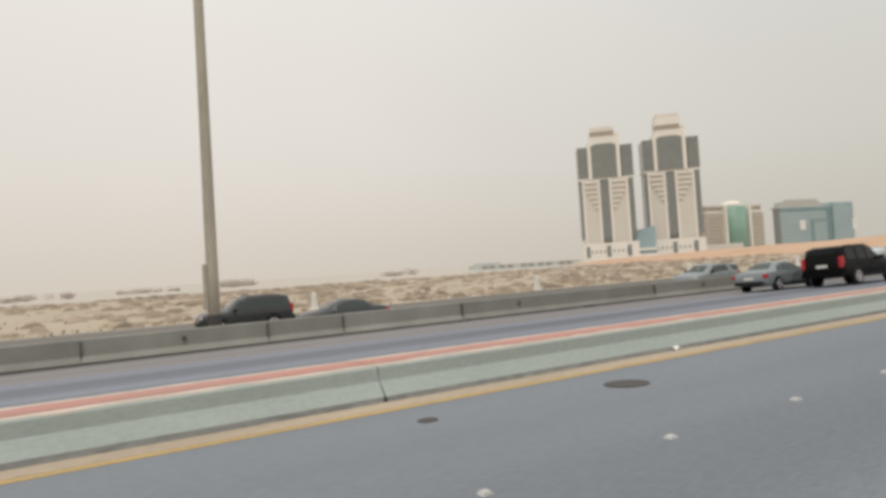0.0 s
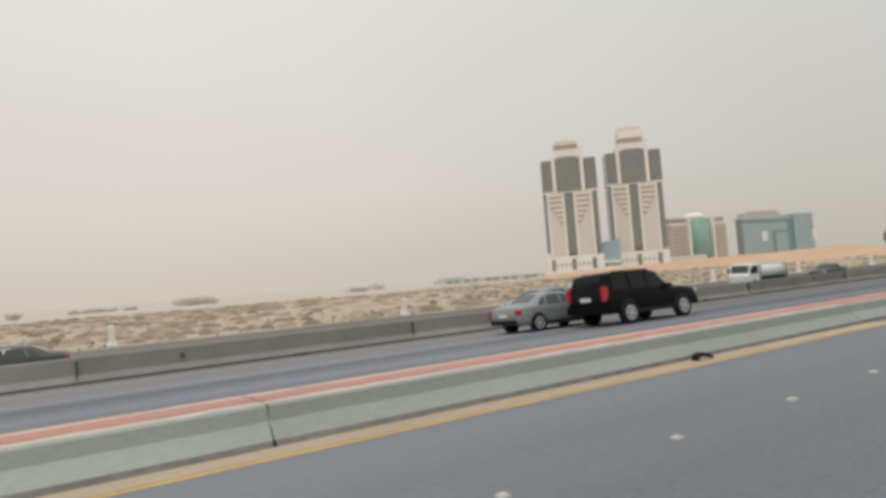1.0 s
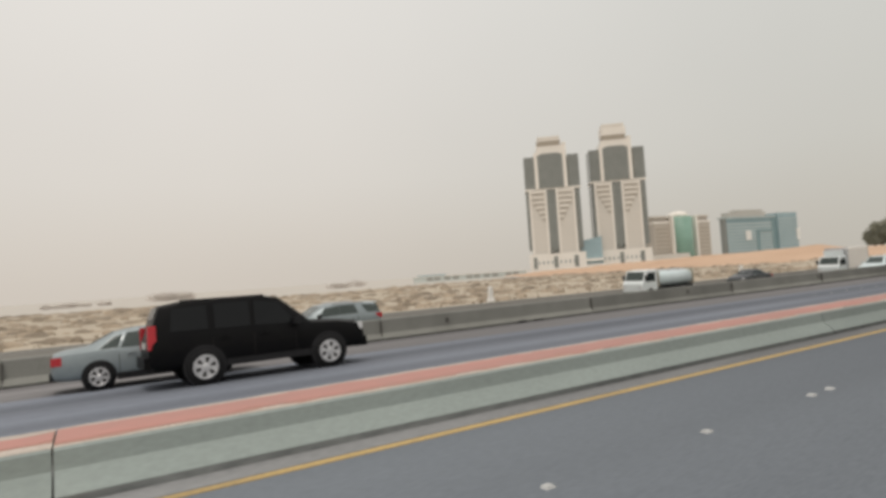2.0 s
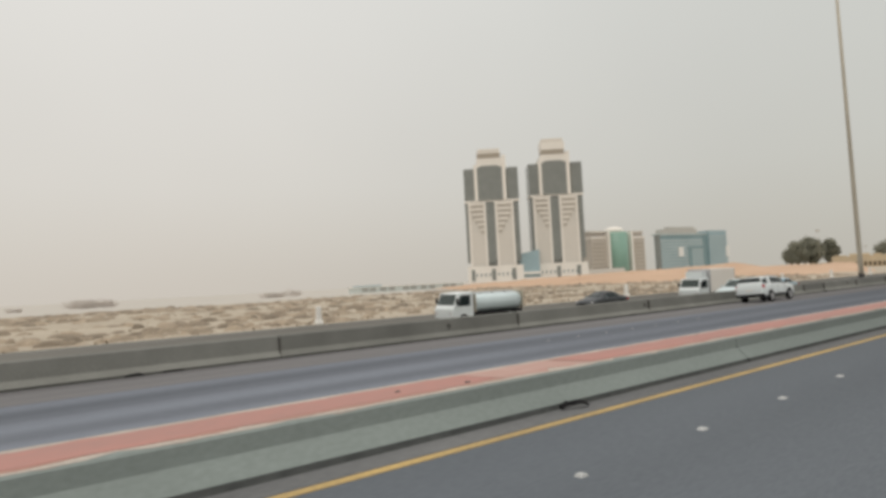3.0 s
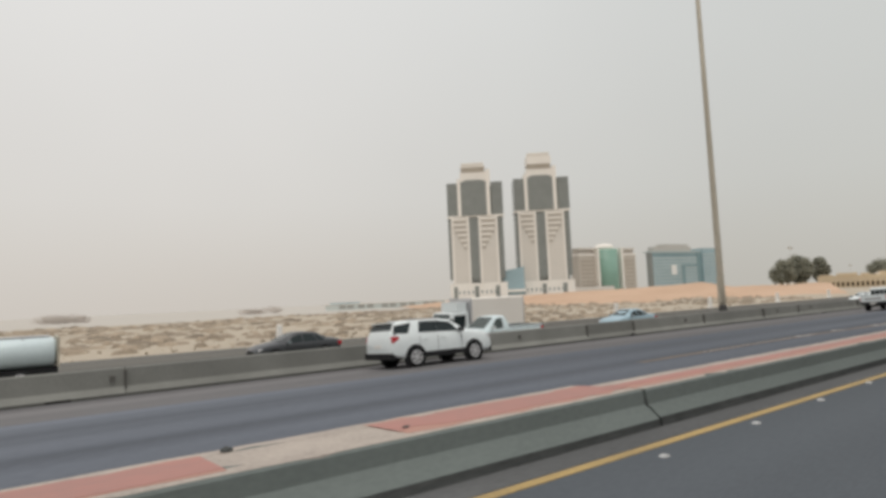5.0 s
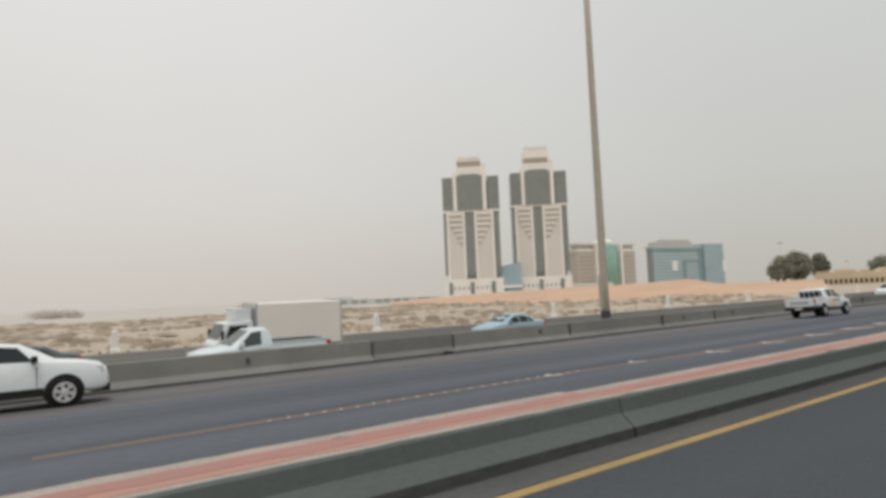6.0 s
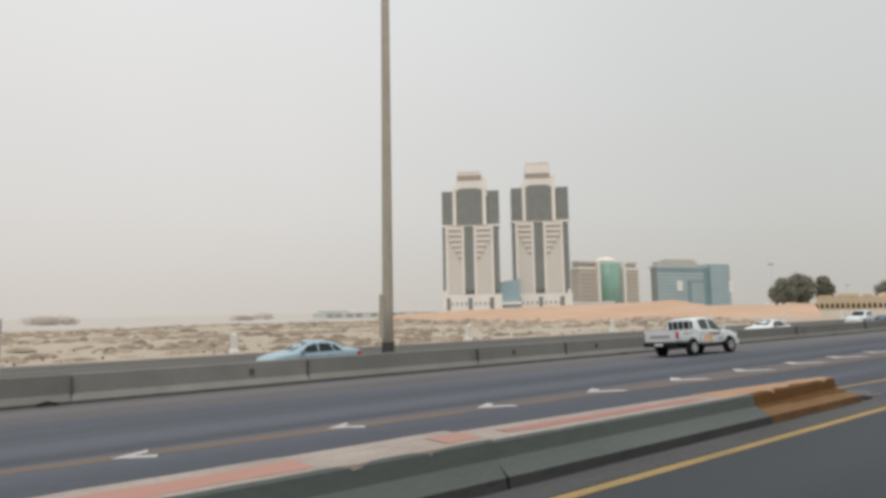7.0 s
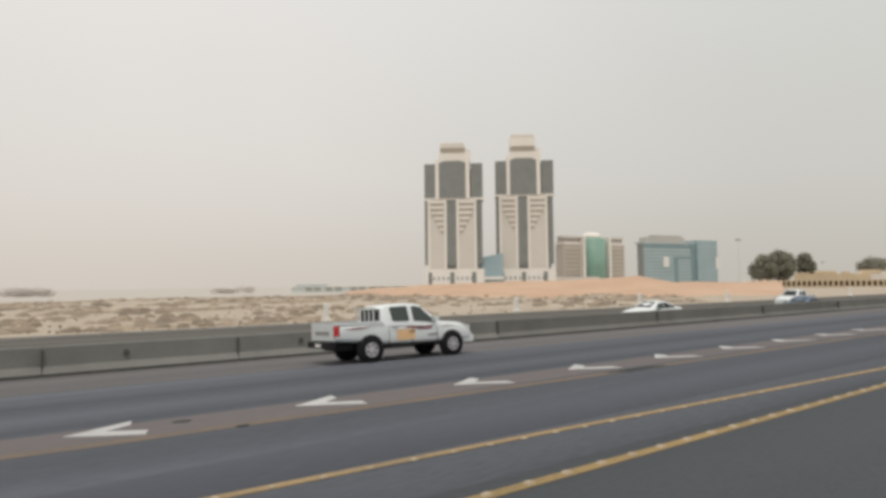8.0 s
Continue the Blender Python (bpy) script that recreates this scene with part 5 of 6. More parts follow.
CARS = {
    "suv": dict(
        st=[(0.0, 0.50, 0.98, 0.90, 1.05, 0.86), (0.05, 0.42, 1.16, 0.96, 1.24, 0.88), (0.12, 0.36, 1.25, 0.98, 1.42, 0.83), (0.26, 0.36, 1.27, 0.99, 1.68, 0.76), (0.5, 0.36, 1.27, 1.0, 1.75, 0.75), (1.4, 0.34, 1.26, 1.0, 1.80, 0.76), (2.3, 0.34, 1.24, 1.0, 1.80, 0.76), (2.95, 0.34, 1.23, 1.0, 1.73, 0.74), (3.35, 0.34, 1.21, 1.0, 1.52, 0.74), (3.76, 0.34, 1.19, 1.0, 1.27, 0.85), (4.3, 0.34, 1.14, 0.99, 1.21, 0.88), (4.76, 0.36, 1.04, 0.95, 1.11, 0.83), (4.94, 0.40, 0.90, 0.88, 0.97, 0.78), (5.0, 0.46, 0.72, 0.78, 0.77, 0.70)],
        windows=[[(0.122, 0.08), (0.80, 0.08), (1.04, 0.84), (0.262, 0.84)], [(1.28, 0.08), (2.16, 0.08), (2.16, 0.86), (1.42, 0.86)], [(2.17, 0.08), (3.25, 0.08), (2.90, 0.80), (2.17, 0.86)]],
        wheels=[(1.08, 0.385), (3.94, 0.385)], tail=(0.05, 0.36, 0.98, 1.22), head=(4.45, 4.86, 0.84, 1.00), mirror=(3.2, 1.22), mirror_mat=RUBBER, sill=0.55, sill_h=0.22, arch=1.2, doors=(1.3, 2.16, 3.32), handles=(1.45, 2.3), handle_z=1.04,
        glass=[("windscreen", [(3.02, -0.9), (3.72, -0.95), (3.72, 0.95), (3.02, 0.9)]), ("rear_window", [(0.125, -1.15), (0.255, -1.12), (0.255, 1.12), (0.125, 1.15)])],
        extra=[("rear_bumper", (-0.05, 0.5, -0.97, 0.97, 0.36, 0.60), RUBBER), ("front_bumper", (4.6, 5.03, -0.8, 0.8, 0.30, 0.50), RUBBER), ("plate", (-0.012, 0.05, -0.26, 0.26, 0.80, 0.92), WHITE_POST), ("roof_rail", (0.9, 2.5, -0.70, -0.67, 1.79, 1.83), ALLOY), ("roof_rail", (0.9, 2.5, 0.67, 0.70, 1.79, 1.83), ALLOY), ("rear_spoiler", (0.16, 0.42, -0.70, 0.70, 1.71, 1.76), PAINT_WHITE)]),
    "big_suv": dict(
        st=[(0.0, 0.56, 1.0, 0.92, 1.08, 0.86), (0.06, 0.46, 1.14, 0.99, 1.22, 0.90), (0.14, 0.42, 1.18, 1.0, 1.55, 0.84), (0.26, 0.42, 1.19, 1.0, 1.86, 0.80), (0.7, 0.42, 1.19, 1.0, 1.93, 0.80), (2.5, 0.42, 1.18, 1.0, 1.94, 0.80), (2.95, 0.42, 1.18, 1.0, 1.86, 0.78), (3.3, 0.42, 1.17, 1.0, 1.58, 0.78), (3.68, 0.42, 1.16, 1.0, 1.24, 0.86), (4.4, 0.42, 1.12, 1.0, 1.18, 0.88), (4.92, 0.44, 1.04, 0.97, 1.10, 0.86), (5.08, 0.46, 0.9, 0.92, 0.96, 0.82), (5.14, 0.52, 0.8, 0.84, 0.84, 0.76)],
        windows=[[(0.45, 0.08), (1.25, 0.08), (1.25, 0.82), (0.5, 0.82)], [(1.4, 0.06), (2.2, 0.06), (2.2, 0.84), (1.4, 0.84)], [(2.3, 0.06), (3.3, 0.06), (2.92, 0.82), (2.32, 0.84)]],
        wheels=[(1.14, 0.40), (4.09, 0.40)], tail=(-0.012, 0.16, 0.90, 1.42), head=(4.75, 5.06, 0.86, 1.04), mirror=(3.2, 1.16), sill=0.52, doors=(1.33, 2.26, 3.26), handles=(1.5, 2.42), handle_z=1.0,
        glass=[("windscreen", [(3.02, -0.9), (3.62, -0.95), (3.62, 0.95), (3.02, 0.9)]), ("rear_window", [(0.145, -0.94), (0.25, -0.88), (0.25, 0.88), (0.145, 0.94)])],
        extra=[("rear_bumper", (-0.1, 0.3, -0.95, 0.95, 0.48, 0.74), PAINT_BLACK), ("front_bumper", (4.9, 5.18, -0.88, 0.88, 0.42, 0.66), PAINT_BLACK), ("plate", (-0.02, 0.05, -0.26, 0.26, 0.92, 1.06), WHITE_POST), ("roof_rail", (0.7, 2.6, -0.74, -0.70, 1.90, 1.955), RUBBER), ("roof_rail", (0.7, 2.6, 0.70, 0.74, 1.90, 1.955), RUBBER)]),
    "sedan": dict(
        st=[(0.0, 0.42, 0.72, 0.78, 0.80, 0.72), (0.06, 0.34, 0.90, 0.88, 0.97, 0.78), (0.3, 0.30, 0.95, 0.91, 1.03, 0.78), (0.75, 0.28, 0.96, 0.915, 1.07, 0.74), (1.35, 0.28, 0.95, 0.915, 1.38, 0.60), (1.9, 0.28, 0.94, 0.915, 1.46, 0.60), (2.5, 0.28, 0.93, 0.915, 1.45, 0.60), (3.0, 0.28, 0.92, 0.91, 1.27, 0.64), (3.55, 0.28, 0.90, 0.91, 1.0, 0.74), (4.2, 0.28, 0.84, 0.90, 0.90, 0.76), (4.62, 0.32, 0.72, 0.86, 0.78, 0.72), (4.8, 0.40, 0.56, 0.72, 0.62, 0.62)],
        windows=[[(1.0, 0.10), (1.4, 0.08), (1.52, 0.78), (1.32, 0.70)], [(1.46, 0.06), (2.2, 0.06), (2.2, 0.84), (1.62, 0.82)], [(2.27, 0.06), (3.2, 0.08), (2.75, 0.78), (2.3, 0.84)]],
        wheels=[(0.98, 0.325), (3.75, 0.325)], tail=(0.0, 0.22, 0.68, 0.88), head=(4.25, 4.66, 0.60, 0.74), mirror=(3.0, 0.92), mirror_mat=PAINT_SILVER, sill=0.36, doors=(1.42, 2.24, 3.2), handles=(1.6, 2.45), handle_z=0.8,
        glass=[("windscreen", [(2.66, -0.88), (3.46, -0.95), (3.46, 0.95), (2.66, 0.88)]), ("rear_window", [(0.82, -0.9), (1.36, -0.85), (1.36, 0.85), (0.82, 0.9)])],
        extra=[("rear_bumper", (-0.04, 0.2, -0.78, 0.78, 0.34, 0.52), RUBBER), ("plate", (-0.02, 0.08, -0.25, 0.25, 0.62, 0.74), WHITE_POST), ("front_grille", (4.66, 4.8, -0.4, 0.4, 0.44, 0.6), RUBBER)]),
    "pickup": dict(
        st=[(0.0, 0.74, 1.12, 0.86, 1.16, 0.84), (0.05, 0.70, 1.18, 0.90, 1.21, 0.86), (0.75, 0.64, 1.19, 0.905, 1.22, 0.865), (1.66, 0.56, 1.20, 0.91, 1.23, 0.87), (1.68, 0.52, 1.19, 0.91, 1.66, 0.70), (1.86, 0.52, 1.19, 0.915, 1.77, 0.70), (2.6, 0.50, 1.18, 0.92, 1.81, 0.71), (3.16, 0.50, 1.16, 0.92, 1.76, 0.70), (3.58, 0.50, 1.13, 0.92, 1.46, 0.72), (3.98, 0.50, 1.10, 0.92, 1.17, 0.82), (4.65, 0.50, 1.03, 0.91, 1.11, 0.84), (5.06, 0.50, 0.90, 0.87, 0.99, 0.80), (5.22, 0.54, 0.72, 0.78, 0.80, 0.72)],
        windows=[[(2.02, 0.14), (2.10, 0.07), (2.62, 0.07), (2.66, 0.14), (2.64, 0.80), (2.58, 0.86), (2.02, 0.86), (1.98, 0.78)], [(2.82, 0.07), (3.66, 0.07), (3.70, 0.12), (3.24, 0.80), (3.16, 0.85), (2.84, 0.87), (2.80, 0.80)]],
        wheels=[(1.22, 0.39), (4.30, 0.39)], tail=(-0.012, 0.17, 0.86, 1.17), head=(4.75, 5.10, 0.82, 1.00), mirror=(3.52, 1.18), mirror_mat=PAINT_WHITE, sill=0.52, sill_h=0.05, arch=1.15, doors=(1.86, 2.73, 3.70), handles=(2.0, 2.9), handle_z=1.04, handle_mat=ALLOY,
        glass=[("windscreen", [(3.22, -0.9), (3.92, -0.95), (3.92, 0.95), (3.22, 0.9)])],
        extra=[("bed_liner", (0.10, 1.62, -0.77, 0.77, 1.0, 1.252), RUBBER), ("bed_rail", (0.02, 1.66, -0.90, -0.80, 1.20, 1.27), PAINT_WHITE), ("bed_rail", (0.02, 1.66, 0.80, 0.90, 1.20, 1.27), PAINT_WHITE), ("tailgate", (-0.015, 0.06, -0.86, 0.86, 0.73, 1.26), PAINT_WHITE), ("tailgate_lettering", (-0.022, 0.0, -0.55, 0.55, 0.90, 1.02), STRIPE_GREY), ("chassis", (0.25, 4.6, -0.55, 0.55, 0.40, 0.60), RUBBER), ("rear_bumper", (-0.16, 0.06, -0.86, 0.86, 0.50, 0.70), RUBBER), ("plate", (-0.17, -0.14, -0.22, 0.22, 0.54, 0.65), WHITE_POST), ("side_step", (1.95, 2.75, -0.95, -0.80, 0.42, 0.48), RUBBER), ("side_step", (1.95, 2.75, 0.80, 0.95, 0.42, 0.48), RUBBER), ("front_bumper", (4.8, 5.27, -0.82, 0.82, 0.42, 0.66), PAINT_WHITE), ("rear_window", (1.655, 1.69, -0.66, 0.66, 1.25, 1.64), CAR_GLASS)]),
}
# the same maker's shape with a single cab and a long bed
CARS["single_cab"] = dict(
    CARS["pickup"],
    st=[t for t in CARS["pickup"]["st"] if t[0] < 1.6] + [(2.38, 0.56, 1.20, 0.91, 1.23, 0.87), (2.40, 0.52, 1.19, 0.91, 1.62, 0.70), (2.52, 0.52, 1.19, 0.915, 1.74, 0.70)] + [t for t in CARS["pickup"]["st"] if t[0] > 2.55],
    windows=[CARS["pickup"]["windows"][1]], doors=(2.62, 3.70), handles=(2.75,),
    extra=[("bed_liner", (0.10, 2.34, -0.77, 0.77, 1.0, 1.252), RUBBER), ("bed_rail", (0.02, 2.38, -0.90, -0.80, 1.20, 1.27), PAINT_PALE), ("bed_rail", (0.02, 2.38, 0.80, 0.90, 1.20, 1.27), PAINT_PALE), ("tailgate", (-0.015, 0.06, -0.86, 0.86, 0.73, 1.26), PAINT_PALE), ("chassis", (0.25, 4.6, -0.55, 0.55, 0.40, 0.60), RUBBER), ("rear_bumper", (-0.16, 0.06, -0.86, 0.86, 0.50, 0.70), RUBBER), ("front_bumper", (4.8, 5.27, -0.82, 0.82, 0.42, 0.66), PAINT_PALE), ("rear_window", (2.375, 2.41, -0.6, 0.6, 1.27, 1.60), CAR_GLASS)])

build_car("big_suv", "black_suv", pose(28.2, 13.75, road_z(13.75), LEAN) @ Matrix.Scale(0.935, 4), PAINT_BLACK, "large glossy black sport utility vehicle on the main road", "suv", PRIVACY_GLASS)
build_car("sedan", "silver_sedan", pose(26.45, 16.2, road_z(16.2), LEAN) @ Matrix.Scale(0.95, 4), PAINT_SILVER, "pale blue-silver saloon car in the far lane", "car", PALE_CAR_GLASS)
build_car("suv", "white_suv", pose(78.3, 18.4, road_z(18.4), LEAN) @ Matrix.Scale(0.88, 4), PAINT_WHITE, "white sport utility vehicle with black sills and alloy wheels", "suv")


# white pickup with maroon side stripes
pickup = build_car("pickup", "white_pickup", pose(116.3, 16.25, road_z(16.25), LEAN, 0, -1.0) @ Matrix.Scale(0.88, 4), PAINT_WHITE, "white double cab pickup with maroon side stripes and orange panel", "pickup truck", PALE_CAR_GLASS)
for s in (-1, 1):
    def decal(name, pts_, mt, label):
        bm = bmesh.new()
        bm.faces.new([bm.verts.new((x, s * 0.923, z)) for x, z in pts_])
        rr = bmesh.ops.extrude_face_region(bm, geom=bm.faces[:])
        bmesh.ops.translate(bm, verts=[v for v in rr["geom"] if isinstance(v, bmesh.types.BMVert)], vec=(0, s * 0.004, 0))
        part(name, bm, mt, pickup, label)

    decal("door_panel", ((2.16, 0.63), (2.84, 0.63), (2.84, 0.97), (2.16, 0.97)), DECAL_ORANGE, "orange square door decal")
    decal("door_mark", ((2.62, 0.84), (2.82, 0.84), (2.82, 0.92), (2.62, 0.92)), STRIPE_RED, "small red decal mark")
    decal("stripe", ((2.40, 1.03), (2.72, 1.07), (3.08, 1.04), (3.55, 1.045), (3.50, 0.985), (2.95, 0.975), (2.66, 1.005)), STRIPE_RED, "maroon swoosh stripe")
    decal("stripe", ((2.78, 0.958), (3.10, 0.925), (3.46, 0.93), (3.50, 0.968), (3.0, 0.962)), STRIPE_RED, "maroon swoosh stripe")
    decal("stripe", ((3.78, 0.98), (4.02, 1.005), (4.50, 1.02), (4.1, 0.985)), STRIPE_RED, "maroon stripe")
    decal("stripe", ((0.30, 1.06), (0.62, 1.045), (1.25, 1.075), (0.8, 1.105)), STRIPE_RED, "thin maroon stripe")
    decal("stripe", ((1.0, 1.11), (1.70, 1.115), (1.70, 1.14), (1.0, 1.13)), STRIPE_GREY, "thin grey stripe")
    decal("stripe", ((1.9, 1.08), (2.66, 1.085), (2.66, 1.105), (1.9, 1.10)), STRIPE_GREY, "thin grey stripe")
    decal("text_bar", ((3.32, 0.70), (3.72, 0.71), (3.72, 0.79), (3.32, 0.78)), STRIPE_GREY, "grey unreadable lettering")
for y in (-0.62, -0.3, 0.0, 0.3, 0.62):
    part("rack_bar", slab(1.46, 1.50, y - 0.014, y + 0.014, 1.24, 1.68), PAINT_WHITE, pickup)
part("rack_top", slab(1.455, 1.505, -0.70, 0.70, 1.66, 1.71), PAINT_WHITE, pickup)

# opposite carriageway, facing the other way
def far_z(y):
    return -0.33 - 0.0157 * (y - 21.0)


build_car("big_suv", "dark_suv", pose(9.0, 34.0, far_z(34.0), -0.9, 0, 180), PAINT_DARK, "dark sport utility vehicle beyond the median barrier", "suv", PALE_CAR_GLASS)
build_car("sedan", "dark_sedan", pose(12.9, 28.9, far_z(28.9), -0.9, 0, 180), PAINT_DARK, "dark saloon car half hidden by the median barrier", "car", PALE_CAR_GLASS)
build_car("suv", "grey_suv", pose(39.7, 26.8, far_z(26.8), -0.9, 0, 180), PAINT_SILVER, "grey sport utility vehicle beyond the median barrier", "suv", PALE_CAR_GLASS)
build_car("sedan", "dark_saloon", pose(83.2, 31.9, far_z(31.9), -0.9, 0, 180), PAINT_DARK, "dark saloon car on the opposite carriageway", "car")
build_car("single_cab", "pale_pickup", pose(91.2, 24.2, far_z(24.2), -0.9, 0, 180), PAINT_PALE, "pale blue-white single cab pickup beyond the median barrier", "pickup truck", PALE_CAR_GLASS)
build_car("sedan", "blue_sedan", pose(108.2, 28.8, far_z(28.8), -0.9, 0, 180), PAINT_SKY, "pale blue saloon car behind the median barrier", "car")
build_car("sedan", "white_sedan", pose(148.0, 26.6, far_z(26.6), -0.9, 0, 180), PAINT_WHITE, "white saloon car on the opposite carriageway", "car")
build_car("pickup", "white_truck", pose(178.9, 30.9, far_z(30.9), -0.9, 0, 180), PAINT_WHITE, "white pickup far along the opposite carriageway", "pickup truck")
build_car("sedan", "blue_car", pose(162.4, 23.0, far_z(23.0), -0.9, 0, 180), PAINT_BLUE, "dark blue saloon car far along the road", "car")


def build_lorry(name, m, tanker, label):
    """A small lorry that faces +x: cab, chassis, and a tank or a box body."""
    ob = empty(name, m, label, "truck")
    n = 6.2
    cab = bmesh.new()
    pr = [(n - 1.75, 0.55), (n, 0.5), (n, 1.15), (n - 0.18, 1.35), (n - 0.5, 2.12), (n - 1.7, 2.2), (n - 1.75, 2.1)]
    a = [cab.verts.new((x, -0.98, z)) for x, z in pr]
    b = [cab.verts.new((x, 0.98, z)) for x, z in pr]
    cab.faces.new(a)
    cab.faces.new(b[::-1])
    for i in range(7):
        cab.faces.new((a[i], a[(i + 1) % 7], b[(i + 1) % 7], b[i]))
    c_ob = part("cab", cab, PAINT_WHITE, ob)
    mod = c_ob.modifiers.new("edges", "BEVEL")
    mod.width, mod.segments = 0.06, 2
    for s in (-1, 1):
        pts_ = [(n - 1.45, s * 0.985, 1.3), (n - 0.45, s * 0.985, 1.3), (n - 0.65, s * 0.985, 1.98), (n - 1.45, s * 0.985, 1.98)]
        part("window", quad(pts_ if s < 0 else pts_[::-1]), CAR_GLASS, ob)
        part("headlight", slab(n - 0.06, n + 0.015, min(s * 0.6, s * 0.9), max(s * 0.6, s * 0.9), 0.75, 0.92), LAMP_CLEAR, ob)
        part("mirror", slab(n - 0.35, n - 0.25, min(s * 1.02, s * 1.2), max(s * 1.02, s * 1.2), 1.4, 1.8), RUBBER, ob)
        for x in (1.3, n - 0.9):
            add_wheel(ob, x, s, 1.0, 0.4, ALLOY)
    part("windscreen", quad([(n - 0.17, -0.85, 1.40), (n - 0.17, 0.85, 1.40), (n - 0.46, 0.82, 2.06), (n - 0.46, -0.82, 2.06)]), PALE_CAR_GLASS, ob)
    part("chassis", slab(0.0, n - 1.0, -0.5, 0.5, 0.5, 0.78), RUBBER, ob)
    part("skirt", slab(0.1, n - 1.9, -0.95, 0.95, 0.62, 0.82), RUBBER, ob)
    if tanker:
        bm = bmesh.new()
        rings = []
        for x, k in ((0.05, 0.8), (0.2, 1.0), (n - 2.05, 1.0), (n - 1.9, 0.8)):
            rings.append([bm.verts.new((x, 0.98 * k * math.copysign(abs(math.cos(t)) ** 0.7, math.cos(t)), 1.42 + 0.62 * k * math.copysign(abs(math.sin(t)) ** 0.7, math.sin(t)))) for t in (2 * math.pi * q / 20 for q in range(20))])
        for r0, r1 in zip(rings, rings[1:]):
            for q in range(20):
                bm.faces.new((r0[q], r0[(q + 1) % 20], r1[(q + 1) % 20], r1[q]))
        bm.faces.new(rings[0])
        bm.faces.new(rings[-1][::-1])
        part("tank", bm, PAINT_PALE, ob, "dusty white oval tank", True)
        part("end_frame", slab(-0.02, 0.06, -1.0, 1.0, 0.84, 2.06), STEEL, ob, "grey end frame")
        part("front_frame", slab(n - 1.93, n - 1.86, -1.0, 1.0, 0.84, 2.02), STEEL, ob, "grey front frame")
        part("tool_locker", slab(1.9, 3.3, -0.98, -0.7, 0.55, 0.84), RUBBER, ob)
        part("tool_locker", slab(1.9, 3.3, 0.7, 0.98, 0.55, 0.84), RUBBER, ob)
        for x in (1.2, 2.4, 3.5):
            part("tank_band", slab(x, x + 0.05, -0.6, 0.6, 1.95, 2.10), ALLOY, ob)
        part("tank_rail", slab(0.3, n - 2.2, -0.3, 0.3, 2.05, 2.1), ALLOY, ob)
    else:
        bm = slab(0.0, n - 1.85, -1.05, 1.05, 0.85, 2.95)
        x_ob = part("box_body", bm, CREAM, ob, "pale box body")
        mod = x_ob.modifiers.new("edges", "BEVEL")
        mod.width = 0.03
        for x in (0.0, n - 1.9):
            part("box_frame", slab(x - 0.01, x + 0.06, -1.07, 1.07, 0.84, 2.97), ALLOY, ob)
        part("wind_deflector", slab(n - 1.7, n - 1.0, -0.8, 0.8, 2.2, 2.75), PAINT_WHITE, ob)
    return ob


build_lorry("tanker_truck", pose(69.9, 31.0, far_z(31.0), -0.9, 0, 180), True, "small white tanker truck on the opposite carriageway")
build_lorry("box_truck", pose(93.6, 28.2, far_z(28.2), -0.9, 0, 180) @ Matrix.Scale(0.95, 4), False, "white box truck on the opposite carriageway")


# ---------------- roadside bits ----------------
def build_stain(x, y, a, b, seed):
    rnd = random.Random(seed)
    bm = bmesh.new()
    ring = [bm.verts.new((a * math.cos(t) * rnd.uniform(0.75, 1.1), b * math.sin(t) * rnd.uniform(0.75, 1.1), 0)) for t in (2 * math.pi * k / 18 for k in range(18))]
    low = [bm.verts.new((v.co.x, v.co.y, -0.03)) for v in ring]
    bm.faces.new(ring)
    for k in range(18):
        bm.faces.new((low[k], low[(k + 1) % 18], ring[(k + 1) % 18], ring[k]))
    ob = part("road_stain", bm, DARK_GREY)
    ob.matrix_world = pose(x, y, road_z(y) + 0.003, LEAN)
    tagged(ob, "dark oil stain on the asphalt", "stain", "road stains", kind="structure")


for k, (x, y, a, b) in enumerate(((111.3, 9.5, 0.12, 0.12), (111.8, 8.5, 0.10, 0.08), (119.5, 8.4, 0.9, 0.16), (69.5, 6.35, 0.12, 0.1))):
    build_stain(x, y, a, b, k)
for k in range(7):
    copy_thing(first_stud, pose(54.36 + 1.43 * k, 13.0, road_z(13.0) - 0.004, LEAN) @ Matrix.Scale(0.8, 4))

def build_debris(x, y, n, seed, wide):
    rnd = random.Random(seed)
    bm = bmesh.new()
    prev = None
    for k in range(9):
        f = k / 8
        c = Vector((f * n, 0.05 * math.sin(f * 5 + seed) * min(1, 2 * wide), 0.025 + 0.05 * math.sin(f * math.pi) * rnd.uniform(0.5, 1.3)))
        row = [bm.verts.new(c + Vector((0, dy * wide, dz * (0.4 + 0.6 * wide)))) for dy, dz in ((-0.08, -0.02), (-0.06, 0.03), (0.06, 0.045), (0.09, -0.01))]
        if prev:
            for i in range(4):
                bm.faces.new((prev[i], prev[(i + 1) % 4], row[(i + 1) % 4], row[i]))
        else:
            bm.faces.new(row)
        prev = row
    bm.faces.new(prev[::-1])
    ob = part("tyre_shred", bm, TYRE, smooth=True)
    ob.matrix_world = pose(x, y, road_z(y) + 0.006, LEAN, 0, rnd.uniform(-10, 14))
    tagged(ob, "torn black tyre tread lying in the gutter", "tyre shred", "tyre shreds")


for i, (x, y, n, wide) in enumerate(((21.3, 4.52, 0.3, 0.8), (45.75, 4.62, 0.34, 0.4), (69.7, 4.56, 0.24, 0.6), (96.65, 4.52, 0.30, 1.0), (43.7, 20.35, 0.5, 1.0), (94.7, 20.35, 0.5, 1.0))):
    build_debris(x, y, n, i, wide)


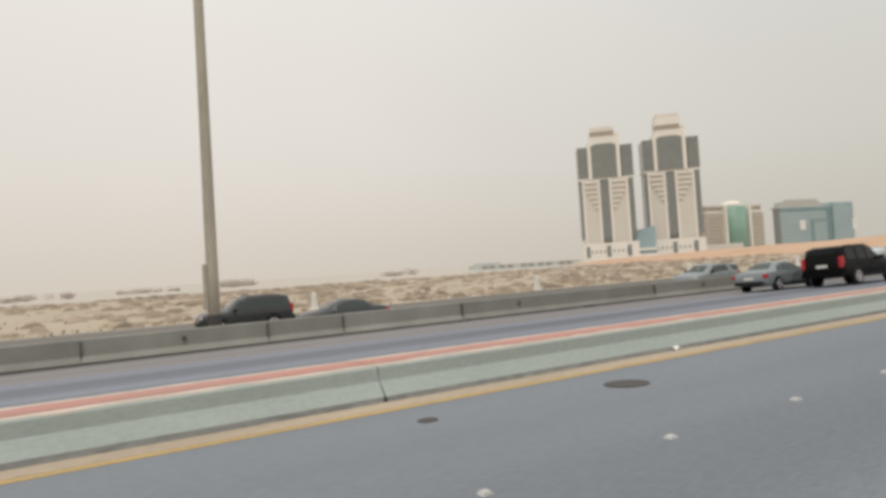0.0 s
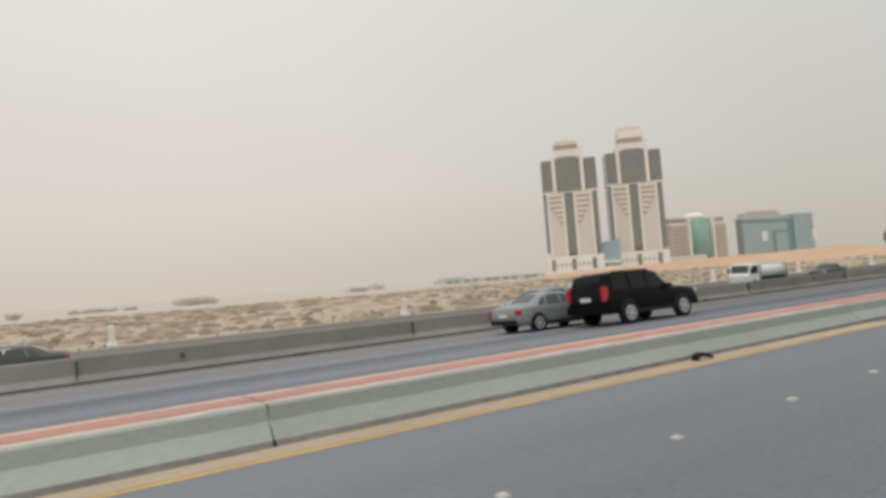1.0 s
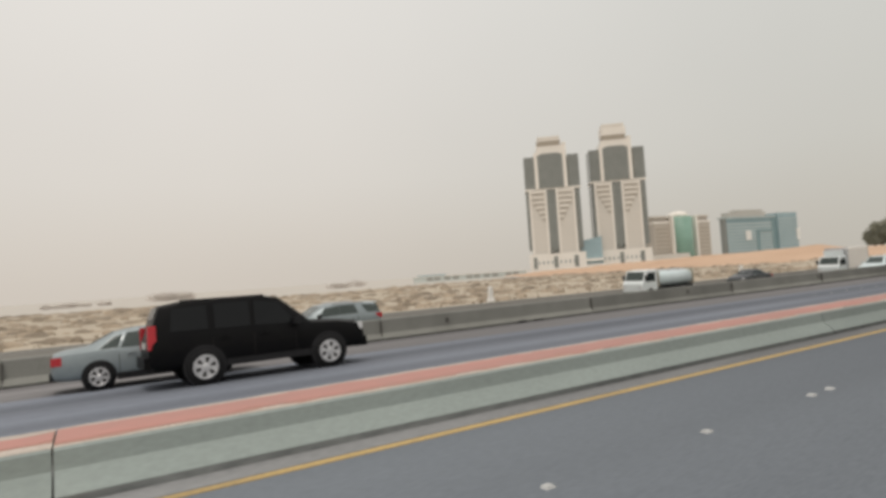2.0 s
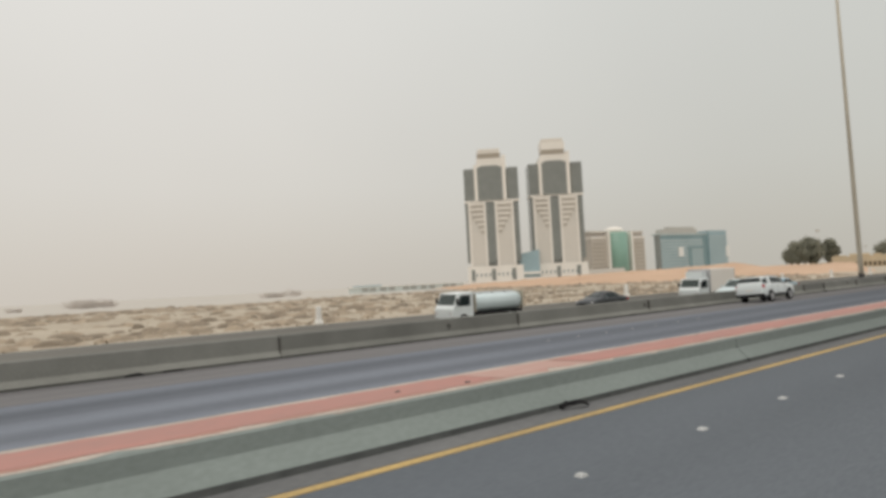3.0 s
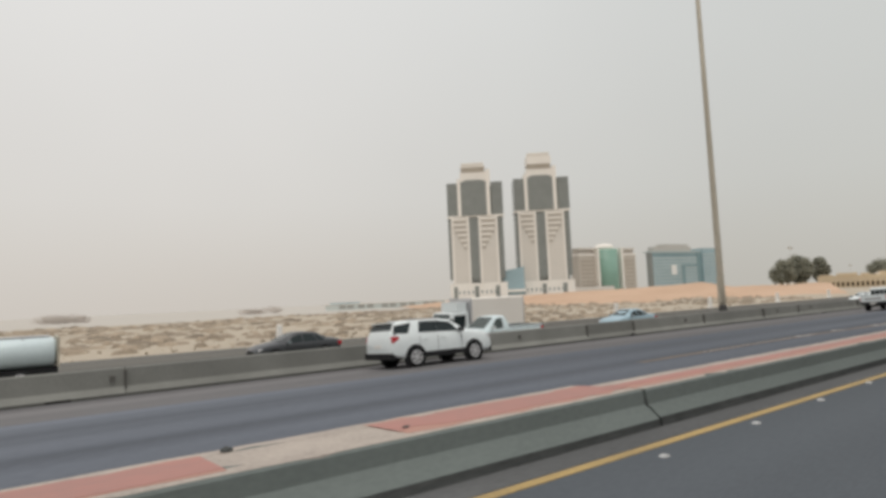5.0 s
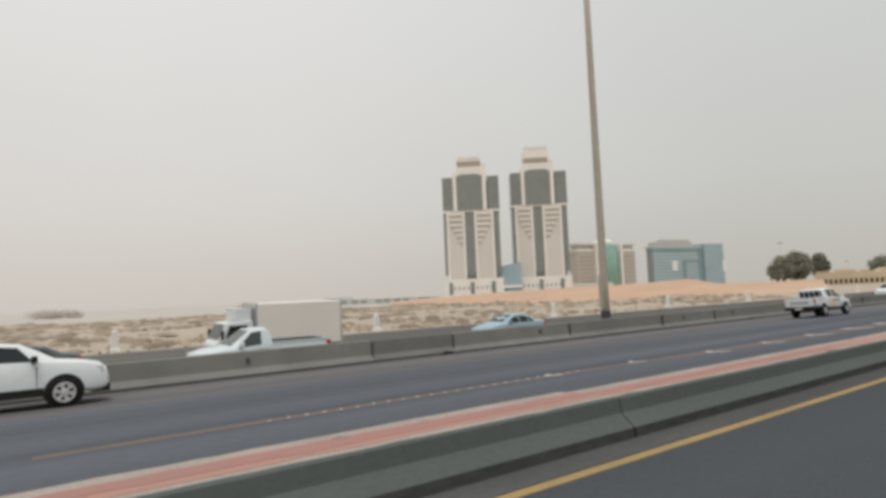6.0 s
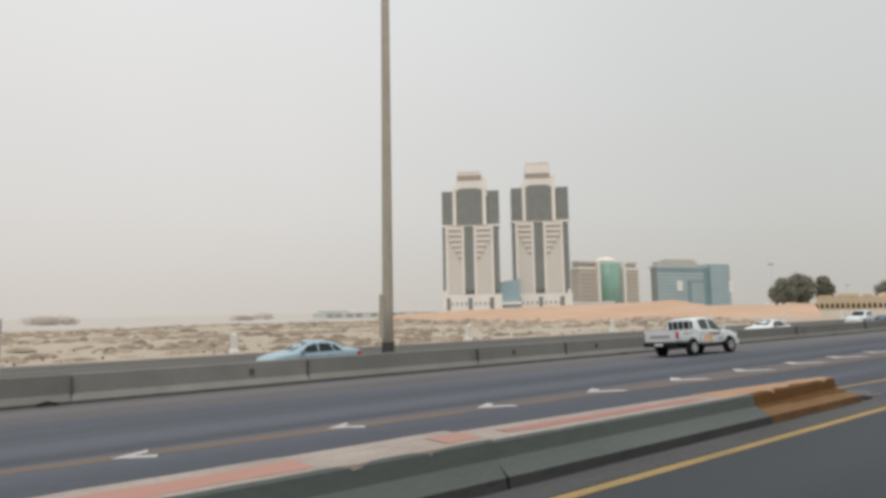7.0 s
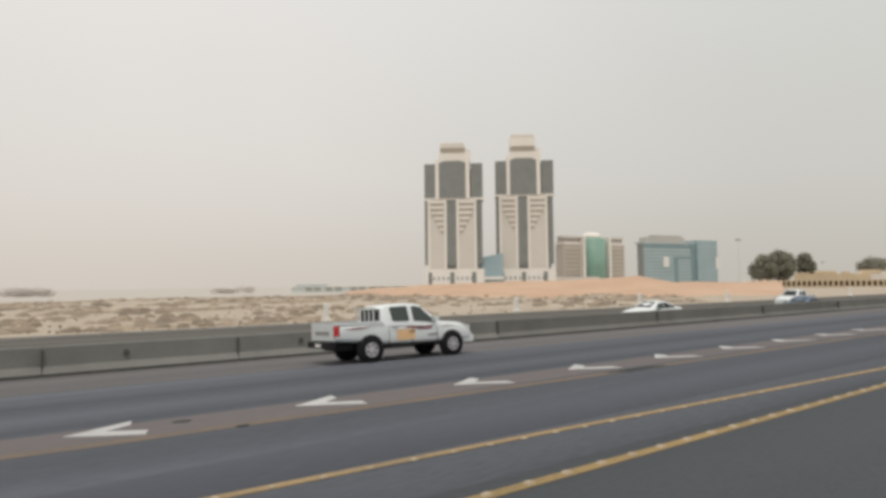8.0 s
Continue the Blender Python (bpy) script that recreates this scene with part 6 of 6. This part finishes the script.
def build_litter(x, y):
    bm = bmesh.new()
    pts = ((-0.05, -0.03, 0.0), (0.0, -0.05, 0.05), (0.06, -0.02, 0.01), (0.05, 0.04, 0.06), (-0.01, 0.05, 0.02), (-0.06, 0.03, 0.05))
    c = bm.verts.new((0, 0, 0.075))
    d = bm.verts.new((0, 0, -0.005))
    ring = [bm.verts.new(p) for p in pts]
    for k in range(6):
        bm.faces.new((ring[k], ring[(k + 1) % 6], c))
        bm.faces.new((ring[(k + 1) % 6], ring[k], d))
    ob = part("crumpled_paper", bm, WHITE_POST)
    ob.matrix_world = pose(x, y, road_z(y) + 0.012, LEAN)
    tagged(ob, "crumpled white paper lying in the gutter", "litter")


build_litter(7.62, 4.68)


def build_rubble_heap():
    rnd = random.Random(44)
    ob = empty("rubble_heap", pose(105.3, 5.05, road_z(5.05), LEAN), "heap of dark broken rubble at the divider end", "rubble")

    def lump(bm, x, y, r):
        vs = [bm.verts.new((x + r * rnd.uniform(0.6, 1.1) * dx, y + r * rnd.uniform(0.6, 1.1) * dy, max(0, r * 0.35 + r * rnd.uniform(0.4, 0.7) * dz))) for dx, dy, dz in ((1, 0, 0), (0, 1, 0), (-1, 0, 0), (0, -1, 0), (0, 0, 1), (0, 0, -1))]
        for i in range(4):
            bm.faces.new((vs[i], vs[(i + 1) % 4], vs[4]))
            bm.faces.new((vs[(i + 1) % 4], vs[i], vs[5]))

    for k in range(34):
        bm = bmesh.new()
        lump(bm, rnd.gauss(0.0, 0.10), rnd.gauss(0.0, 0.16), rnd.uniform(0.025, 0.08))
        part("asphalt_lump", bm, DARK_GREY, ob)
    for k in range(16):
        bm = bmesh.new()
        lump(bm, rnd.uniform(0.25, 0.85), rnd.uniform(-0.25, 0.25), rnd.uniform(0.015, 0.035))
        part("stone", bm, GUTTER, ob)


def dust_patch(x, y, a, b, z, seed):
    """A thin uneven sheet of drifted dust on the road."""
    rnd = random.Random(seed)
    bm = bmesh.new()
    ring = []
    for k in range(26):
        t = 2 * math.pi * k / 26
        q = rnd.uniform(0.72, 1.12)
        px, py = x + a * q * math.cos(t), y + b * q * math.sin(t)
        ring.append(bm.verts.new((px, py, road_z(py) + z)))
    mid = bm.verts.new((x, y, road_z(y) + z + 0.012))
    for k in range(26):
        bm.faces.new((ring[k], ring[(k + 1) % 26], mid))
    return bm


tagged(part("dust_patch", dust_patch(106.05, 5.32, 0.66, 0.26, 0.0005, 3), PALE_DUST), "pale grey dust drifted round the divider end", "dust", kind="structure")
tagged(part("dust_patch", dust_patch(105.32, 5.05, 0.30, 0.26, 0.006, 4), DARK_GREY), "damp dark dirt at the divider end", "dirt", kind="structure")
tagged(part("dust_patch", dust_patch(105.88, 4.95, 0.27, 0.17, 0.009, 5), GUTTER_STAIN), "reddish dirt patch beyond the divider end", "dirt", kind="structure")
build_rubble_heap()


def build_clod(x, y, r, seed):
    """A clod of dirt on the divider's top."""
    rnd = random.Random(seed)
    bm = bmesh.new()
    bmesh.ops.create_icosphere(bm, subdivisions=1, radius=r)
    for v in bm.verts:
        v.co = Vector((v.co.x * rnd.uniform(0.9, 1.6), v.co.y * rnd.uniform(0.7, 1.1), max(-0.004, v.co.z * rnd.uniform(0.4, 0.8))))
    ob = part("dirt_clod", bm, DARK_GREY)
    ob.matrix_world = pose(x, y, road_z(y) + 0.412, LEAN)
    tagged(ob, "small dark clod of dirt on the divider top", "dirt", "dirt clods")


build_clod(44.9, 5.25, 0.04, 1)
build_clod(44.1, 5.45, 0.03, 2)
build_clod(69.6, 5.85, 0.05, 3)
build_clod(71.05, 5.35, 0.035, 4)


def build_far_lamp(x, y, h):
    ob = empty("floodlight_mast", pose(x, y, -0.4), "thin grey floodlight mast beyond the berm", "street lamp")
    part("pole", lathe([(0.035, 0), (0.02, h)], 8), STEEL, ob)
    part("lamp_head", slab(-1.1, 1.1, -0.3, 0.3, h - 0.1, h + 0.3), STEEL, ob)


build_far_lamp(271.8, 88.0, 13.9)
build_far_lamp(356.0, 101.0, 9.0)
